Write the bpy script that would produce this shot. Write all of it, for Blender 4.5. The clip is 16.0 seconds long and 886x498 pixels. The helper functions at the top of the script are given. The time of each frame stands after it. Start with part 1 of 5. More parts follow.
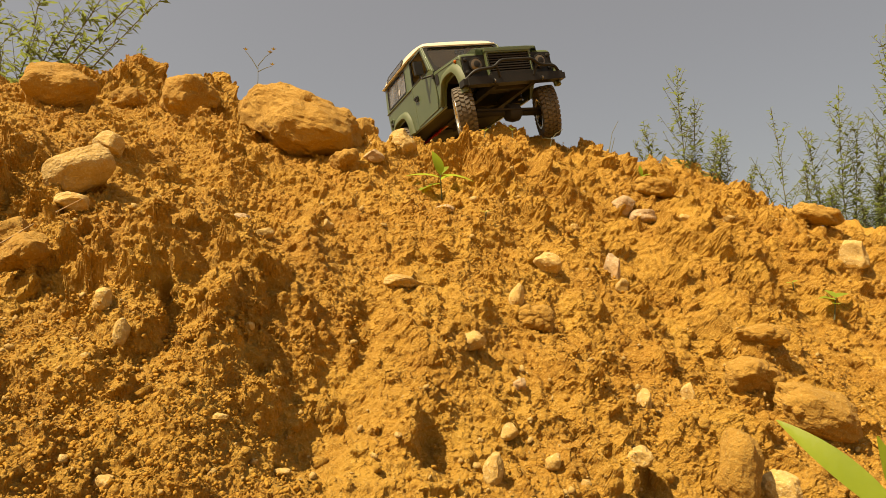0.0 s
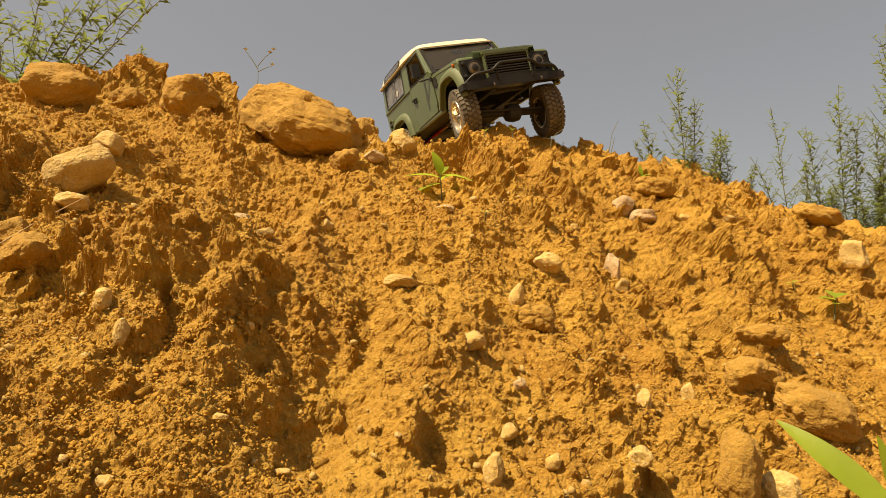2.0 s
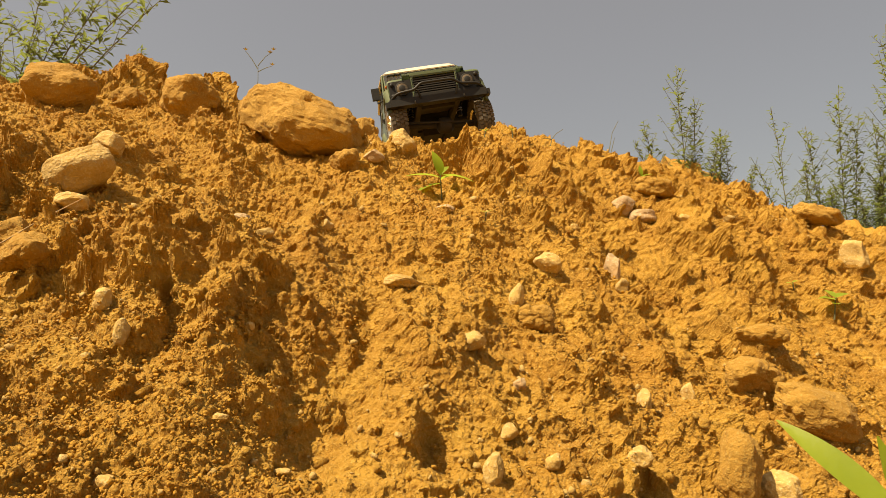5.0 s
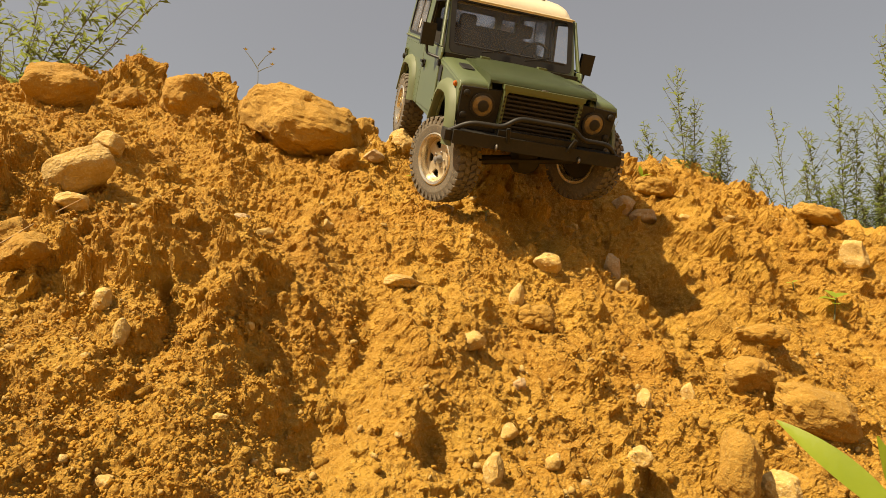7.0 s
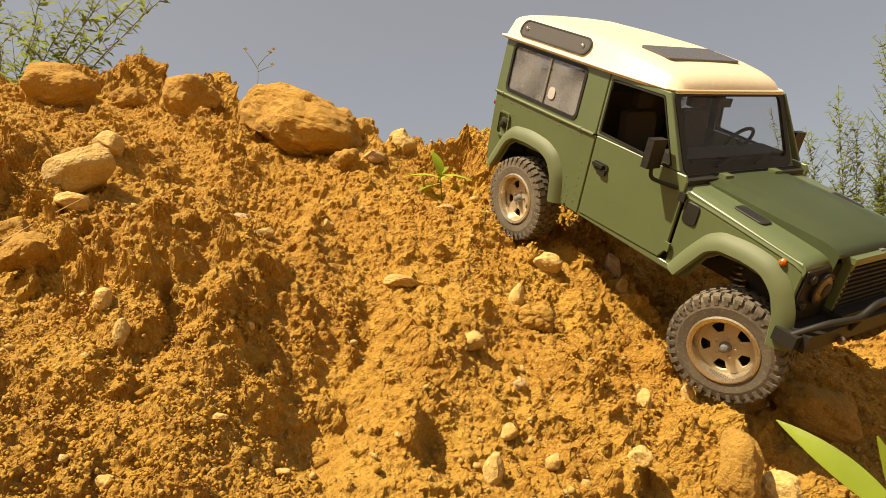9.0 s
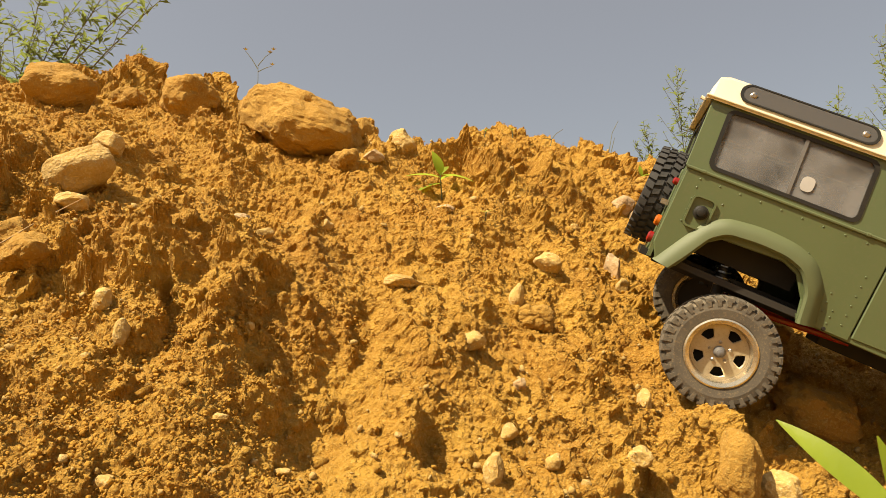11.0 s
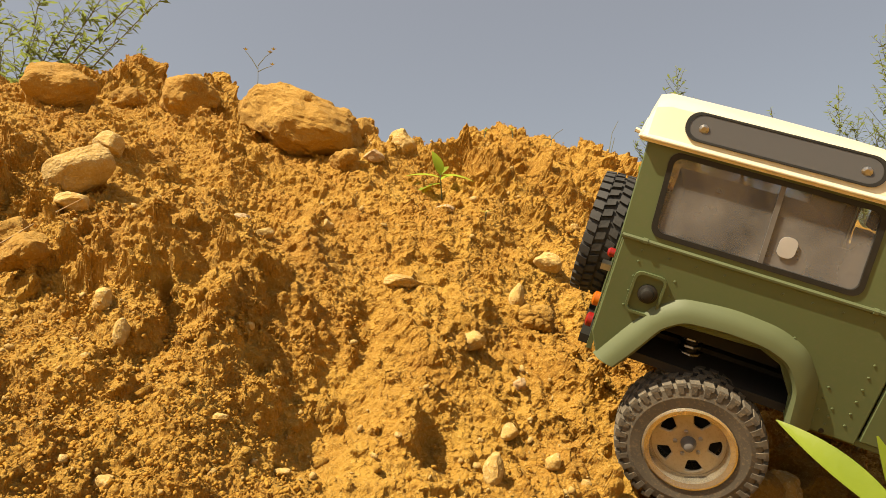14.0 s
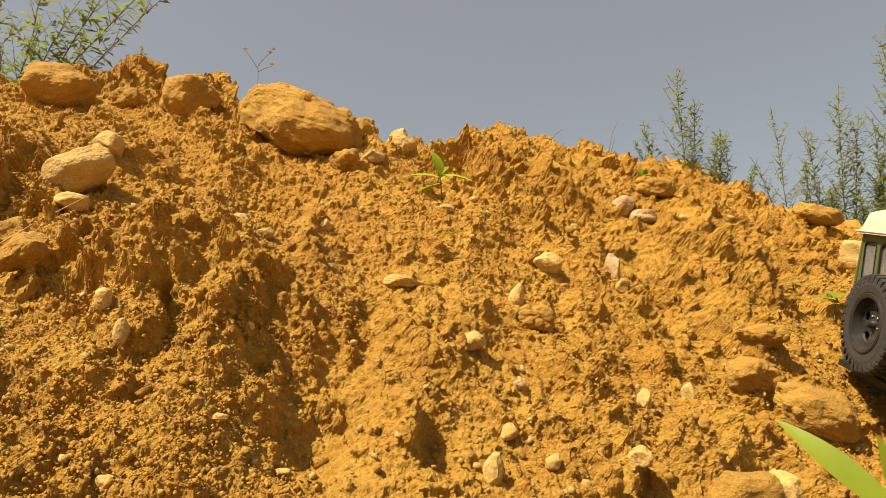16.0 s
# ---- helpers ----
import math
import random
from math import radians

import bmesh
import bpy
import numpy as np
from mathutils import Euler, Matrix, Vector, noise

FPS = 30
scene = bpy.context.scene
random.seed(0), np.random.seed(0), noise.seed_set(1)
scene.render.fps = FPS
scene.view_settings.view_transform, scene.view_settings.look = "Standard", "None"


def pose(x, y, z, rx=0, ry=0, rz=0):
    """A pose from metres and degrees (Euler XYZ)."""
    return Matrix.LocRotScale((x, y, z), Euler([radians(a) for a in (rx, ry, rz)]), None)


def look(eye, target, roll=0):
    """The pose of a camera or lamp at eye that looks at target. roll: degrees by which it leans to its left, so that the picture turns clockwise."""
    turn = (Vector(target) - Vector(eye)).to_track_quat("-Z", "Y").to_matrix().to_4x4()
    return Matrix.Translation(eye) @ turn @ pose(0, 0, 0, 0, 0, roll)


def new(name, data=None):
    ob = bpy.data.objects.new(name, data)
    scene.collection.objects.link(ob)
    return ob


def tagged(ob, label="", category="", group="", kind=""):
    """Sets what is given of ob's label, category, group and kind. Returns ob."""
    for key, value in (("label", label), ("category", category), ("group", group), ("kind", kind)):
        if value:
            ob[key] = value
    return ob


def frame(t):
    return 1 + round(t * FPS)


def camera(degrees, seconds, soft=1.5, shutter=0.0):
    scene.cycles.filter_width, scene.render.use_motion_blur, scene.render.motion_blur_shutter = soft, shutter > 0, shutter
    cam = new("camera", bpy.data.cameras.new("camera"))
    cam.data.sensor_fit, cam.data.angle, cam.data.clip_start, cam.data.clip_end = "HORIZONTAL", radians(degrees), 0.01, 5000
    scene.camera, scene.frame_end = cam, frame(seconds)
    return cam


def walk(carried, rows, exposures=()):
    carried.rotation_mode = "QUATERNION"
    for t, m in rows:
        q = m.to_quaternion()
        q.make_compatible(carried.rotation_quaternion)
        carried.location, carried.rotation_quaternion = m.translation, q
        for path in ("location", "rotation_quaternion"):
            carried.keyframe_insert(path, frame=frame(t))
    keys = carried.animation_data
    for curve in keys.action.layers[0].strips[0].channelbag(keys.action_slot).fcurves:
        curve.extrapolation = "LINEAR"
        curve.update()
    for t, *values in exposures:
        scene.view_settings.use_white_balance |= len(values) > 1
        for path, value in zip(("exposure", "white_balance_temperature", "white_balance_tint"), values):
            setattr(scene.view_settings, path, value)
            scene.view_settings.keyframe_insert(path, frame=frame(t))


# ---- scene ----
cam = camera(69, 16.0, soft=0.8)
EYE = (0.0, 0.0, 0.2)
walk(cam, [(0.0, pose(*EYE, 98, 0, 0)), (16.0, pose(*EYE, 98, 0, 0))], [(0.0, 0.82, 8700, 10), (4.0, 0.84, 8700, 10), (6.5, 0.90, 8600, 10), (9.0, 0.97, 8100, 9), (12.0, 1.00, 7700, 8), (15.5, 1.00, 7600, 8), (16.0, 0.90, 7800, 8)])

# ---- daylight ----
SUN_UP, SUN_FROM = 55.0, (-0.83, -0.56)  # height in degrees, and the side it comes from
sun_way = Vector((SUN_FROM[0], SUN_FROM[1], 0)).normalized() * math.cos(radians(SUN_UP)) + Vector((0, 0, math.sin(radians(SUN_UP))))
world = bpy.data.worlds.new("sky")
scene.world = world
world.use_nodes = True
wn = world.node_tree
sky = wn.nodes.new("ShaderNodeTexSky")
sky.sky_type, sky.sun_disc = "NISHITA", False
sky.sun_elevation, sky.sun_rotation = radians(SUN_UP), math.atan2(sun_way.x, sun_way.y)
sky.air_density, sky.dust_density, sky.ozone_density = 1.0, 3.0, 1.0
haze = wn.nodes.new("ShaderNodeMixRGB")  # summer haze
haze.inputs[0].default_value, haze.inputs[2].default_value = 0.36, (3.3, 3.1, 3.0, 1)
wn.links.new(sky.outputs[0], haze.inputs[1])
wn.links.new(haze.outputs[0], wn.nodes["Background"].inputs[0])
wn.nodes["Background"].inputs[1].default_value = 0.075
sun = new("sun", bpy.data.lights.new("sun", "SUN"))
sun.data.energy, sun.data.angle, sun.data.color = 4.6, radians(0.6), (1.0, 0.93, 0.80)
sun.matrix_world = look(sun_way * 20, (0, 0, 0))

# ---- materials ----


def material(name, base, dark, size, rough=0.9, bump=0.4, fine=4.0, metal=0.0, spread=0.5, third=None, depth=0.002, per_piece=0.0):
    """A surface with stains at one size, grain at a finer one, and relief."""
    m = bpy.data.materials.new(name)
    m.use_nodes = True
    t = m.node_tree
    p = t.nodes["Principled BSDF"]
    at = t.nodes.new("ShaderNodeTexCoord")
    big, small = t.nodes.new("ShaderNodeTexNoise"), t.nodes.new("ShaderNodeTexNoise")
    big.inputs["Scale"].default_value, big.inputs["Detail"].default_value = 1 / size, 5
    small.inputs["Scale"].default_value, small.inputs["Detail"].default_value = fine / size, 6
    small.inputs["Roughness"].default_value = 0.65
    for n in (big, small):
        t.links.new(at.outputs["Object"], n.inputs["Vector"])
    mix = t.nodes.new("ShaderNodeMixRGB")
    mix.inputs[1].default_value, mix.inputs[2].default_value = (*base, 1), (*dark, 1)
    ramp = t.nodes.new("ShaderNodeMapRange")
    ramp.inputs[1].default_value, ramp.inputs[2].default_value = 0.5 - spread / 2, 0.5 + spread / 2
    t.links.new(big.outputs[0], ramp.inputs[0])
    t.links.new(ramp.outputs[0], mix.inputs[0])
    last = mix
    if third:
        more = t.nodes.new("ShaderNodeMixRGB")
        more.inputs[2].default_value = (*third, 1)
        r2 = t.nodes.new("ShaderNodeMapRange")
        r2.inputs[1].default_value, r2.inputs[2].default_value = 0.52, 0.72
        t.links.new(small.outputs[0], r2.inputs[0])
        t.links.new(r2.outputs[0], more.inputs[0])
        t.links.new(last.outputs[0], more.inputs[1])
        last = more
    if per_piece:
        info, hsv = t.nodes.new("ShaderNodeObjectInfo"), t.nodes.new("ShaderNodeHueSaturation")
        r3 = t.nodes.new("ShaderNodeMapRange")
        r3.inputs[3].default_value, r3.inputs[4].default_value = 1 - per_piece, 1 + per_piece
        t.links.new(info.outputs["Random"], r3.inputs[0])
        t.links.new(r3.outputs[0], hsv.inputs["Value"])
        t.links.new(last.outputs[0], hsv.inputs["Color"])
        last = hsv
    t.links.new(last.outputs[0], p.inputs["Base Color"])
    p.inputs["Roughness"].default_value, p.inputs["Metallic"].default_value = rough, metal
    if bump:
        b = t.nodes.new("ShaderNodeBump")
        b.inputs["Strength"].default_value, b.inputs["Distance"].default_value = bump, depth
        t.links.new(small.outputs[0], b.inputs["Height"])
        t.links.new(b.outputs[0], p.inputs["Normal"])
    return m


SOIL = material("loam", (0.46, 0.250, 0.034), (0.36, 0.170, 0.017), 0.07, 0.95, 1.0, 34, spread=0.35, third=(0.58, 0.37, 0.095), depth=0.004)
CRUMB = material("soil_crumbs", (0.45, 0.245, 0.035), (0.37, 0.178, 0.018), 0.02, 0.95, 0.8, 8, depth=0.002)
BOULDER_M = material("sandy_rock", (0.41, 0.225, 0.040), (0.33, 0.165, 0.022), 0.05, 0.95, 1.0, 22, third=(0.46, 0.30, 0.08), depth=0.0030)
PALE_M = material("limestone", (0.50, 0.34, 0.125), (0.43, 0.25, 0.055), 0.018, 0.92, 0.9, 7, third=(0.58, 0.45, 0.23), depth=0.002, per_piece=0.12)
GREY_M = material("grey_stone", (0.40, 0.29, 0.16), (0.36, 0.20, 0.07), 0.03, 0.88, 0.7, 7, third=(0.48, 0.38, 0.25), depth=0.002)
LEAF_M = material("weed_leaf", (0.165, 0.20, 0.075), (0.11, 0.14, 0.045), 0.05, 0.6, 0.2, 6)
SEED_M = material("seedling_leaf", (0.27, 0.36, 0.035), (0.20, 0.29, 0.025), 0.02, 0.45, 0.2, 6)
STEM_M = material("weed_stem", (0.13, 0.13, 0.05), (0.10, 0.085, 0.04), 0.03, 0.7, 0.2, 6)
FLOWER_M = material("flower", (0.55, 0.50, 0.25), (0.4, 0.3, 0.08), 0.01, 0.7, 0.1, 4)
DRY_M = material("dry_twig", (0.42, 0.28, 0.13), (0.30, 0.19, 0.08), 0.02, 0.8, 0.3, 6)


for leafy in (LEAF_M, SEED_M):  # thin leaves let some light through
    t = leafy.node_tree
    p, thin, both = t.nodes["Principled BSDF"], t.nodes.new("ShaderNodeBsdfTranslucent"), t.nodes.new("ShaderNodeMixShader")
    thin.inputs[0].default_value = (0.42, 0.54, 0.06, 1) if leafy is SEED_M else (0.24, 0.29, 0.08, 1)
    both.inputs[0].default_value = 0.5
    t.links.new(p.outputs[0], both.inputs[1])
    t.links.new(thin.outputs[0], both.inputs[2])
    t.links.new(both.outputs[0], t.nodes["Material Output"].inputs[0])

# ---- mesh helpers ----


def obj(name, bm, mat, parent=None, label="", smooth=False):
    me = bpy.data.meshes.new(name)
    bm.normal_update()
    bm.to_mesh(me)
    bm.free()
    if smooth:
        me.polygons.foreach_set("use_smooth", [True] * len(me.polygons))
        me.set_sharp_from_angle(angle=radians(40))
    me.materials.append(mat)
    ob = new(name, me)
    ob.parent = parent
    if label:
        tagged(ob, label)
    return ob


def raw(name, verts, faces, mat, smooth=True):
    me = bpy.data.meshes.new(name)
    me.from_pydata(verts, [], faces)
    if smooth:
        me.polygons.foreach_set("use_smooth", [True] * len(me.polygons))
    me.materials.append(mat)
    return new(name, me)

# ---- ground shape ----
CREST_X = (-6.000, -2.200, -1.200, -0.860, -0.694, -0.643, -0.584, -0.532, -0.480, -0.437, -0.401, -0.348, -0.313, -0.241, -0.169, -0.105, -0.041, 0.015, 0.043, 0.083, 0.134, 0.220, 0.300, 0.347, 0.392, 0.448, 0.494, 0.552, 0.611, 0.647, 0.682, 0.731, 0.780, 0.889, 1.400, 2.200, 6.000)
CREST_Z = (-0.050, 0.250, 0.500, 0.550, 0.368, 0.534, 0.654, 0.676, 0.595, 0.613, 0.650, 0.589, 0.596, 0.569, 0.526, 0.492, 0.476, 0.505, 0.551, 0.590, 0.566, 0.539, 0.564, 0.562, 0.534, 0.546, 0.598, 0.612, 0.560, 0.503, 0.464, 0.444, 0.426, 0.422, 0.240, 0.050, -0.050)


def rnd(ix, iy, seed):
    """A repeatable random value from 0 to 1 for each cell of a grid."""
    n = (ix.astype(np.int64) * 374761393 + iy.astype(np.int64) * 668265263 + seed * 974634541) & 0x7FFFFFFF
    n = ((n ^ (n >> 13)) * 1274126177) & 0x7FFFFFFF
    n = ((n ^ (n >> 15)) * 1103515245 + 12345) & 0x7FFFFFFF
    return (n ^ (n >> 11)) % 100003 / 100003.0


def soft_noise(x, y, size, seed):
    x, y = x / size, y / size
    ix, iy = np.floor(x), np.floor(y)
    fx, fy = x - ix, y - iy
    fx, fy = fx * fx * (3 - 2 * fx), fy * fy * (3 - 2 * fy)
    a, b = rnd(ix, iy, seed), rnd(ix + 1, iy, seed)
    c, d = rnd(ix, iy + 1, seed), rnd(ix + 1, iy + 1, seed)
    return (a + (b - a) * fx) * (1 - fy) + (c + (d - c) * fx) * fy - 0.5


def clods(x, y, size, share, seed, steep=2.2):
    """Rounded lumps of soil, one at most in each cell of the grid."""
    gx, gy = x / size, y / size
    ix, iy = np.floor(gx), np.floor(gy)
    best = np.zeros_like(gx)
    for ox in (-1, 0, 1):
        for oy in (-1, 0, 1):
            cx, cy = ix + ox, iy + oy
            px, py = cx + rnd(cx, cy, seed), cy + rnd(cx, cy, seed + 1)
            r = 0.28 + 0.42 * rnd(cx, cy, seed + 2)
            there = rnd(cx, cy, seed + 3) < share
            turn = rnd(cx, cy, seed + 4) * 3.1416
            dx, dy = gx - px, gy - py
            ex = (dx * np.cos(turn) + dy * np.sin(turn)) * 1.25
            ey = (dy * np.cos(turn) - dx * np.sin(turn)) * 0.85
            q = 1 - (0.6 * np.sqrt(ex * ex + ey * ey) + 0.4 * np.maximum(np.abs(ex), np.abs(ey))) / r
            tilt = 1 + ((rnd(cx, cy, seed + 5) - 0.5) * ex + (rnd(cx, cy, seed + 6) - 0.5) * ey) * 2.2 / r
            best = np.maximum(best, np.where(there, np.minimum(np.clip(q, 0, 1) * steep, np.clip(tilt, 0.2, 1.6) * 0.75) * r, 0))
    return best * size


def ridges(x, y, size, seed, octaves):
    """Broken, sharp-crested relief over several sizes."""
    total, weight = np.zeros_like(x), 1.0
    for k in range(octaves):
        n = 1 - np.abs(soft_noise(x, y, size, seed + k * 3)) * 3.2
        total += (n - 0.45) * size * weight
        weight = 1.0
        x, y = x * 0.8 - y * 0.6 + 0.37, x * 0.6 + y * 0.8 + 0.11
        size *= 0.52
    return total


def softmin(a, b, k):
    return -k * np.logaddexp(-a / k, -b / k)


def base_height(x, y):
    """The mound without its lumps: a foot, a slope, a crest and a back."""
    slope = -0.172 - 0.29 * x - 0.07 * np.sqrt(x * x + 0.01) + 0.70 * y
    foot = np.where(y > -1, 0.085 - 0.12 * np.clip(x, -1.5, 1.5), 0.0)
    front = -softmin(-slope, -foot, 0.022)
    even = np.interp(x, (-6, -2.2, -1.2, -0.5, 0.4, 0.95, 2.2, 6), (-0.05, 0.20, 0.45, 0.60, 0.50, 0.36, 0.05, -0.05))
    far = np.clip((y - 1.42) / 0.4, 0, 1)  # the crest's notches fade out behind it
    crest = np.interp(x, CREST_X, CREST_Z) * (1 - far) + even * far + 0.016 - 0.03 * np.clip(y - 1.1, 0, 1)
    back = crest - 0.45 * np.clip(y - 1.75, 0, 3) ** 1.3
    z = softmin(front, back, 0.02)
    return np.where(z < -0.05, -0.05 + 0.2 * np.tanh((z + 0.05) / 0.2) * 0.1, z)


# hollows and swellings: x, y, reach across, reach up the slope, height
DENTS_NEAR = (
    (-0.088, 0.472, 0.036, 0.056, -0.038),
    (-0.168, 0.500, 0.024, 0.060, 0.016),
    (-0.135, 0.500, 0.024, 0.040, -0.022),
    (0.000, 0.452, 0.013, 0.016, -0.020),
    (-0.022, 0.454, 0.009, 0.020, 0.016),
    (-0.280, 0.495, 0.018, 0.009, -0.035),
    (0.165, 0.480, 0.018, 0.027, -0.026),
    (0.145, 0.482, 0.010, 0.027, 0.020),
)
DENTS_FAR = (
    (-0.182, 0.516, 0.095, 0.140, 0.026),
    (0.255, 0.833, 0.041, 0.105, -0.022),
    (-0.362, 0.534, 0.026, 0.028, -0.030),
    (-0.202, 0.717, 0.039, 0.040, -0.025),
    (0.320, 0.798, 0.042, 0.035, -0.015),
    (0.624, 1.105, 0.059, 0.050, 0.012),
    (-0.064, 0.545, 0.012, 0.033, -0.020),
    (-0.156, 0.404, 0.024, 0.025, 0.012),
)

# where the wheels have pressed or found the soil
WHEEL_MARKS = (
    (0.037, 1.140, 0.070, 0.060, 0.024),
    (0.000, 0.735, 0.040, 0.040, 0.012),
    (0.168, 0.635, 0.040, 0.035, -0.018),
    (0.255, 0.572, 0.035, 0.035, 0.016),
    (0.100, 0.762, 0.028, 0.025, -0.030),
    (0.055, 0.825, 0.030, 0.030, 0.016),
    (0.100, 0.465, 0.030, 0.030, 0.018),
    (0.150, 0.450, 0.020, 0.025, -0.016),
    (0.205, 0.442, 0.026, 0.030, 0.018),
    (0.242, 0.550, 0.030, 0.030, 0.005),
)


def lumps(x, y):
    """How far the soil stands out from the smooth mound."""
    near = np.exp(-((np.abs(x) / 1.6) ** 6)) * np.exp(-(((y - 0.8) / 1.1) ** 6))
    v = y * 1.22
    wx = x + 0.007 * soft_noise(x, v, 0.03, 71) + 0.0025 * soft_noise(x, v, 0.009, 72)
    wy = v + 0.007 * soft_noise(x, v, 0.03, 73) + 0.0025 * soft_noise(x, v, 0.009, 74)
    d = 0.030 * soft_noise(x, v, 0.24, 1) + 0.030 * soft_noise(x, v, 0.10, 2)
    rough = np.clip(0.95 + 1.3 * soft_noise(x, v, 0.15, 5), 0.7, 1.4)
    calm = np.clip(0.8 + 1.6 * soft_noise(x, v, 0.06, 6), 0.5, 1.3)
    d += calm * 0.070 * ridges(wx, wy, 0.058, 61, 4)
    d += rough * (0.60 * clods(wx, wy, 0.066, 0.28, 11, 2.6) + 0.82 * clods(wx, wy, 0.032, 0.37, 21, 3.0) + 0.82 * clods(wx, wy, 0.0160, 0.41, 31, 3.0) + 0.50 * clods(wx, wy, 0.0080, 0.50, 41, 2.4))
    for cx, cy, rx, ry, h in DENTS_NEAR + DENTS_FAR + WHEEL_MARKS:
        d += h * np.exp(-((((x - cx) / rx) ** 2 + ((y - cy) / ry) ** 2) ** 1.6))
    return (d - 0.016) * near


def granules(p, size, seed):
    """Rounded grains in space, so that steep faces are as crumbly as level ones."""
    g = p / size
    cell = np.floor(g - 0.5).astype(np.int64)
    best = np.zeros(len(g))
    for k in range(8):
        c = cell + np.array([k & 1, k >> 1 & 1, k >> 2])
        n = (c[:, 0] * 374761393 + c[:, 1] * 668265263 + c[:, 2] * 1440662683 + seed * 974634541) & 0x7FFFFFFF
        n = ((n ^ (n >> 13)) * 1274126177) & 0x7FFFFFFF
        n = ((n ^ (n >> 15)) * 1103515245 + 12345) & 0x7FFFFFFF
        n ^= n >> 11
        d = g - c - 0.5 - (np.stack([n & 255, n >> 8 & 255, n >> 16 & 255], 1) / 255.0 - 0.5) * 0.6
        r = 0.30 + 0.45 * (n % 97 / 96.0)
        best = np.maximum(best, (1 - (d * d).sum(1) / (r * r)) * r)
    return best * size


def soil_point(x, y):
    """Points of the finished soil surface, and its smooth normals."""
    e = 0.01
    z = base_height(x, y)
    gx, gy = (base_height(x + e, y) - z) / e, (base_height(x, y + e) - z) / e
    n = np.stack([-gx, -gy, np.ones_like(z)], -1)
    n /= np.linalg.norm(n, axis=-1, keepdims=True)
    return np.stack([x, y, z], -1) + n * lumps(x, y)[..., None], n

# ---- the ground sheet ----


def steps(lo, hi, fine_lo, fine_hi, d_lo, d_hi):
    """Grid lines, fine between fine_lo and fine_hi and ever wider outside."""
    mid = [fine_lo]
    while mid[-1] < fine_hi:
        k = (mid[-1] - fine_lo) / (fine_hi - fine_lo)
        mid.append(mid[-1] + d_lo + (d_hi - d_lo) * k)
    up, d = [mid[-1]], d_hi
    while up[-1] < hi:
        d *= 1.22
        up.append(up[-1] + d)
    down, d = [mid[0]], d_lo
    while down[-1] > lo and lo < 0:
        d *= 1.22
        down.append(down[-1] - d)
    return np.array(down[:0:-1] + mid + up[1:])


def build_ground():
    right = steps(0, 900, 0.0007, 1.0, 0.00175, 0.00175)
    us = np.concatenate([-right[::-1], right])
    ys = steps(-600, 900, 0.25, 1.22, 0.0007, 0.0018)
    gu, gy = np.meshgrid(us, ys)
    gx = gu * (0.055 + 0.735 * np.clip(gy, 0.22, 1.3))  # rows widen with their distance
    p, _ = soil_point(gx.ravel(), gy.ravel())
    # a second, finer relief that stands square to the lumps
    q = p.reshape(len(ys), len(us), 3)
    nor = np.cross(np.gradient(q, axis=1), np.gradient(q, axis=0)).reshape(-1, 3)
    nor /= np.linalg.norm(nor, axis=1, keepdims=True) + 1e-12
    close = (np.abs(gu.ravel()) < 1.1) & (gy.ravel() > 0.2) & (gy.ravel() < 1.5)
    pc = p[close]
    rise = 0.42 * granules(pc, 0.0105, 3) + 0.50 * granules(pc, 0.0056, 4) + 0.50 * granules(pc, 0.0029, 5)
    p[close] = pc + nor[close] * (rise - 0.0028)[:, None]
    nx, ny = len(us), len(ys)
    i = (np.arange(ny - 1)[:, None] * nx + np.arange(nx - 1)[None, :]).ravel()
    quads = np.stack([i, i + 1, i + 1 + nx, i + nx], 1)
    me = bpy.data.meshes.new("ground")
    me.vertices.add(len(p))
    me.vertices.foreach_set("co", p.astype(np.float32).ravel())
    me.loops.add(quads.size)
    me.loops.foreach_set("vertex_index", quads.astype(np.int32).ravel())
    me.polygons.add(len(quads))
    me.polygons.foreach_set("loop_start", np.arange(0, quads.size, 4, dtype=np.int32))
    far = (gx[:-1, :-1].ravel() ** 2 + gy[:-1, :-1].ravel() ** 2) > 4.0
    me.polygons.foreach_set("use_smooth", far)
    me.update(calc_edges=True)
    me.materials.append(SOIL)
    tagged(new("ground", me), "mound of crumbly ochre-yellow sandy loam with clods", "ground", kind="structure")


build_ground()

# ---- stones ----


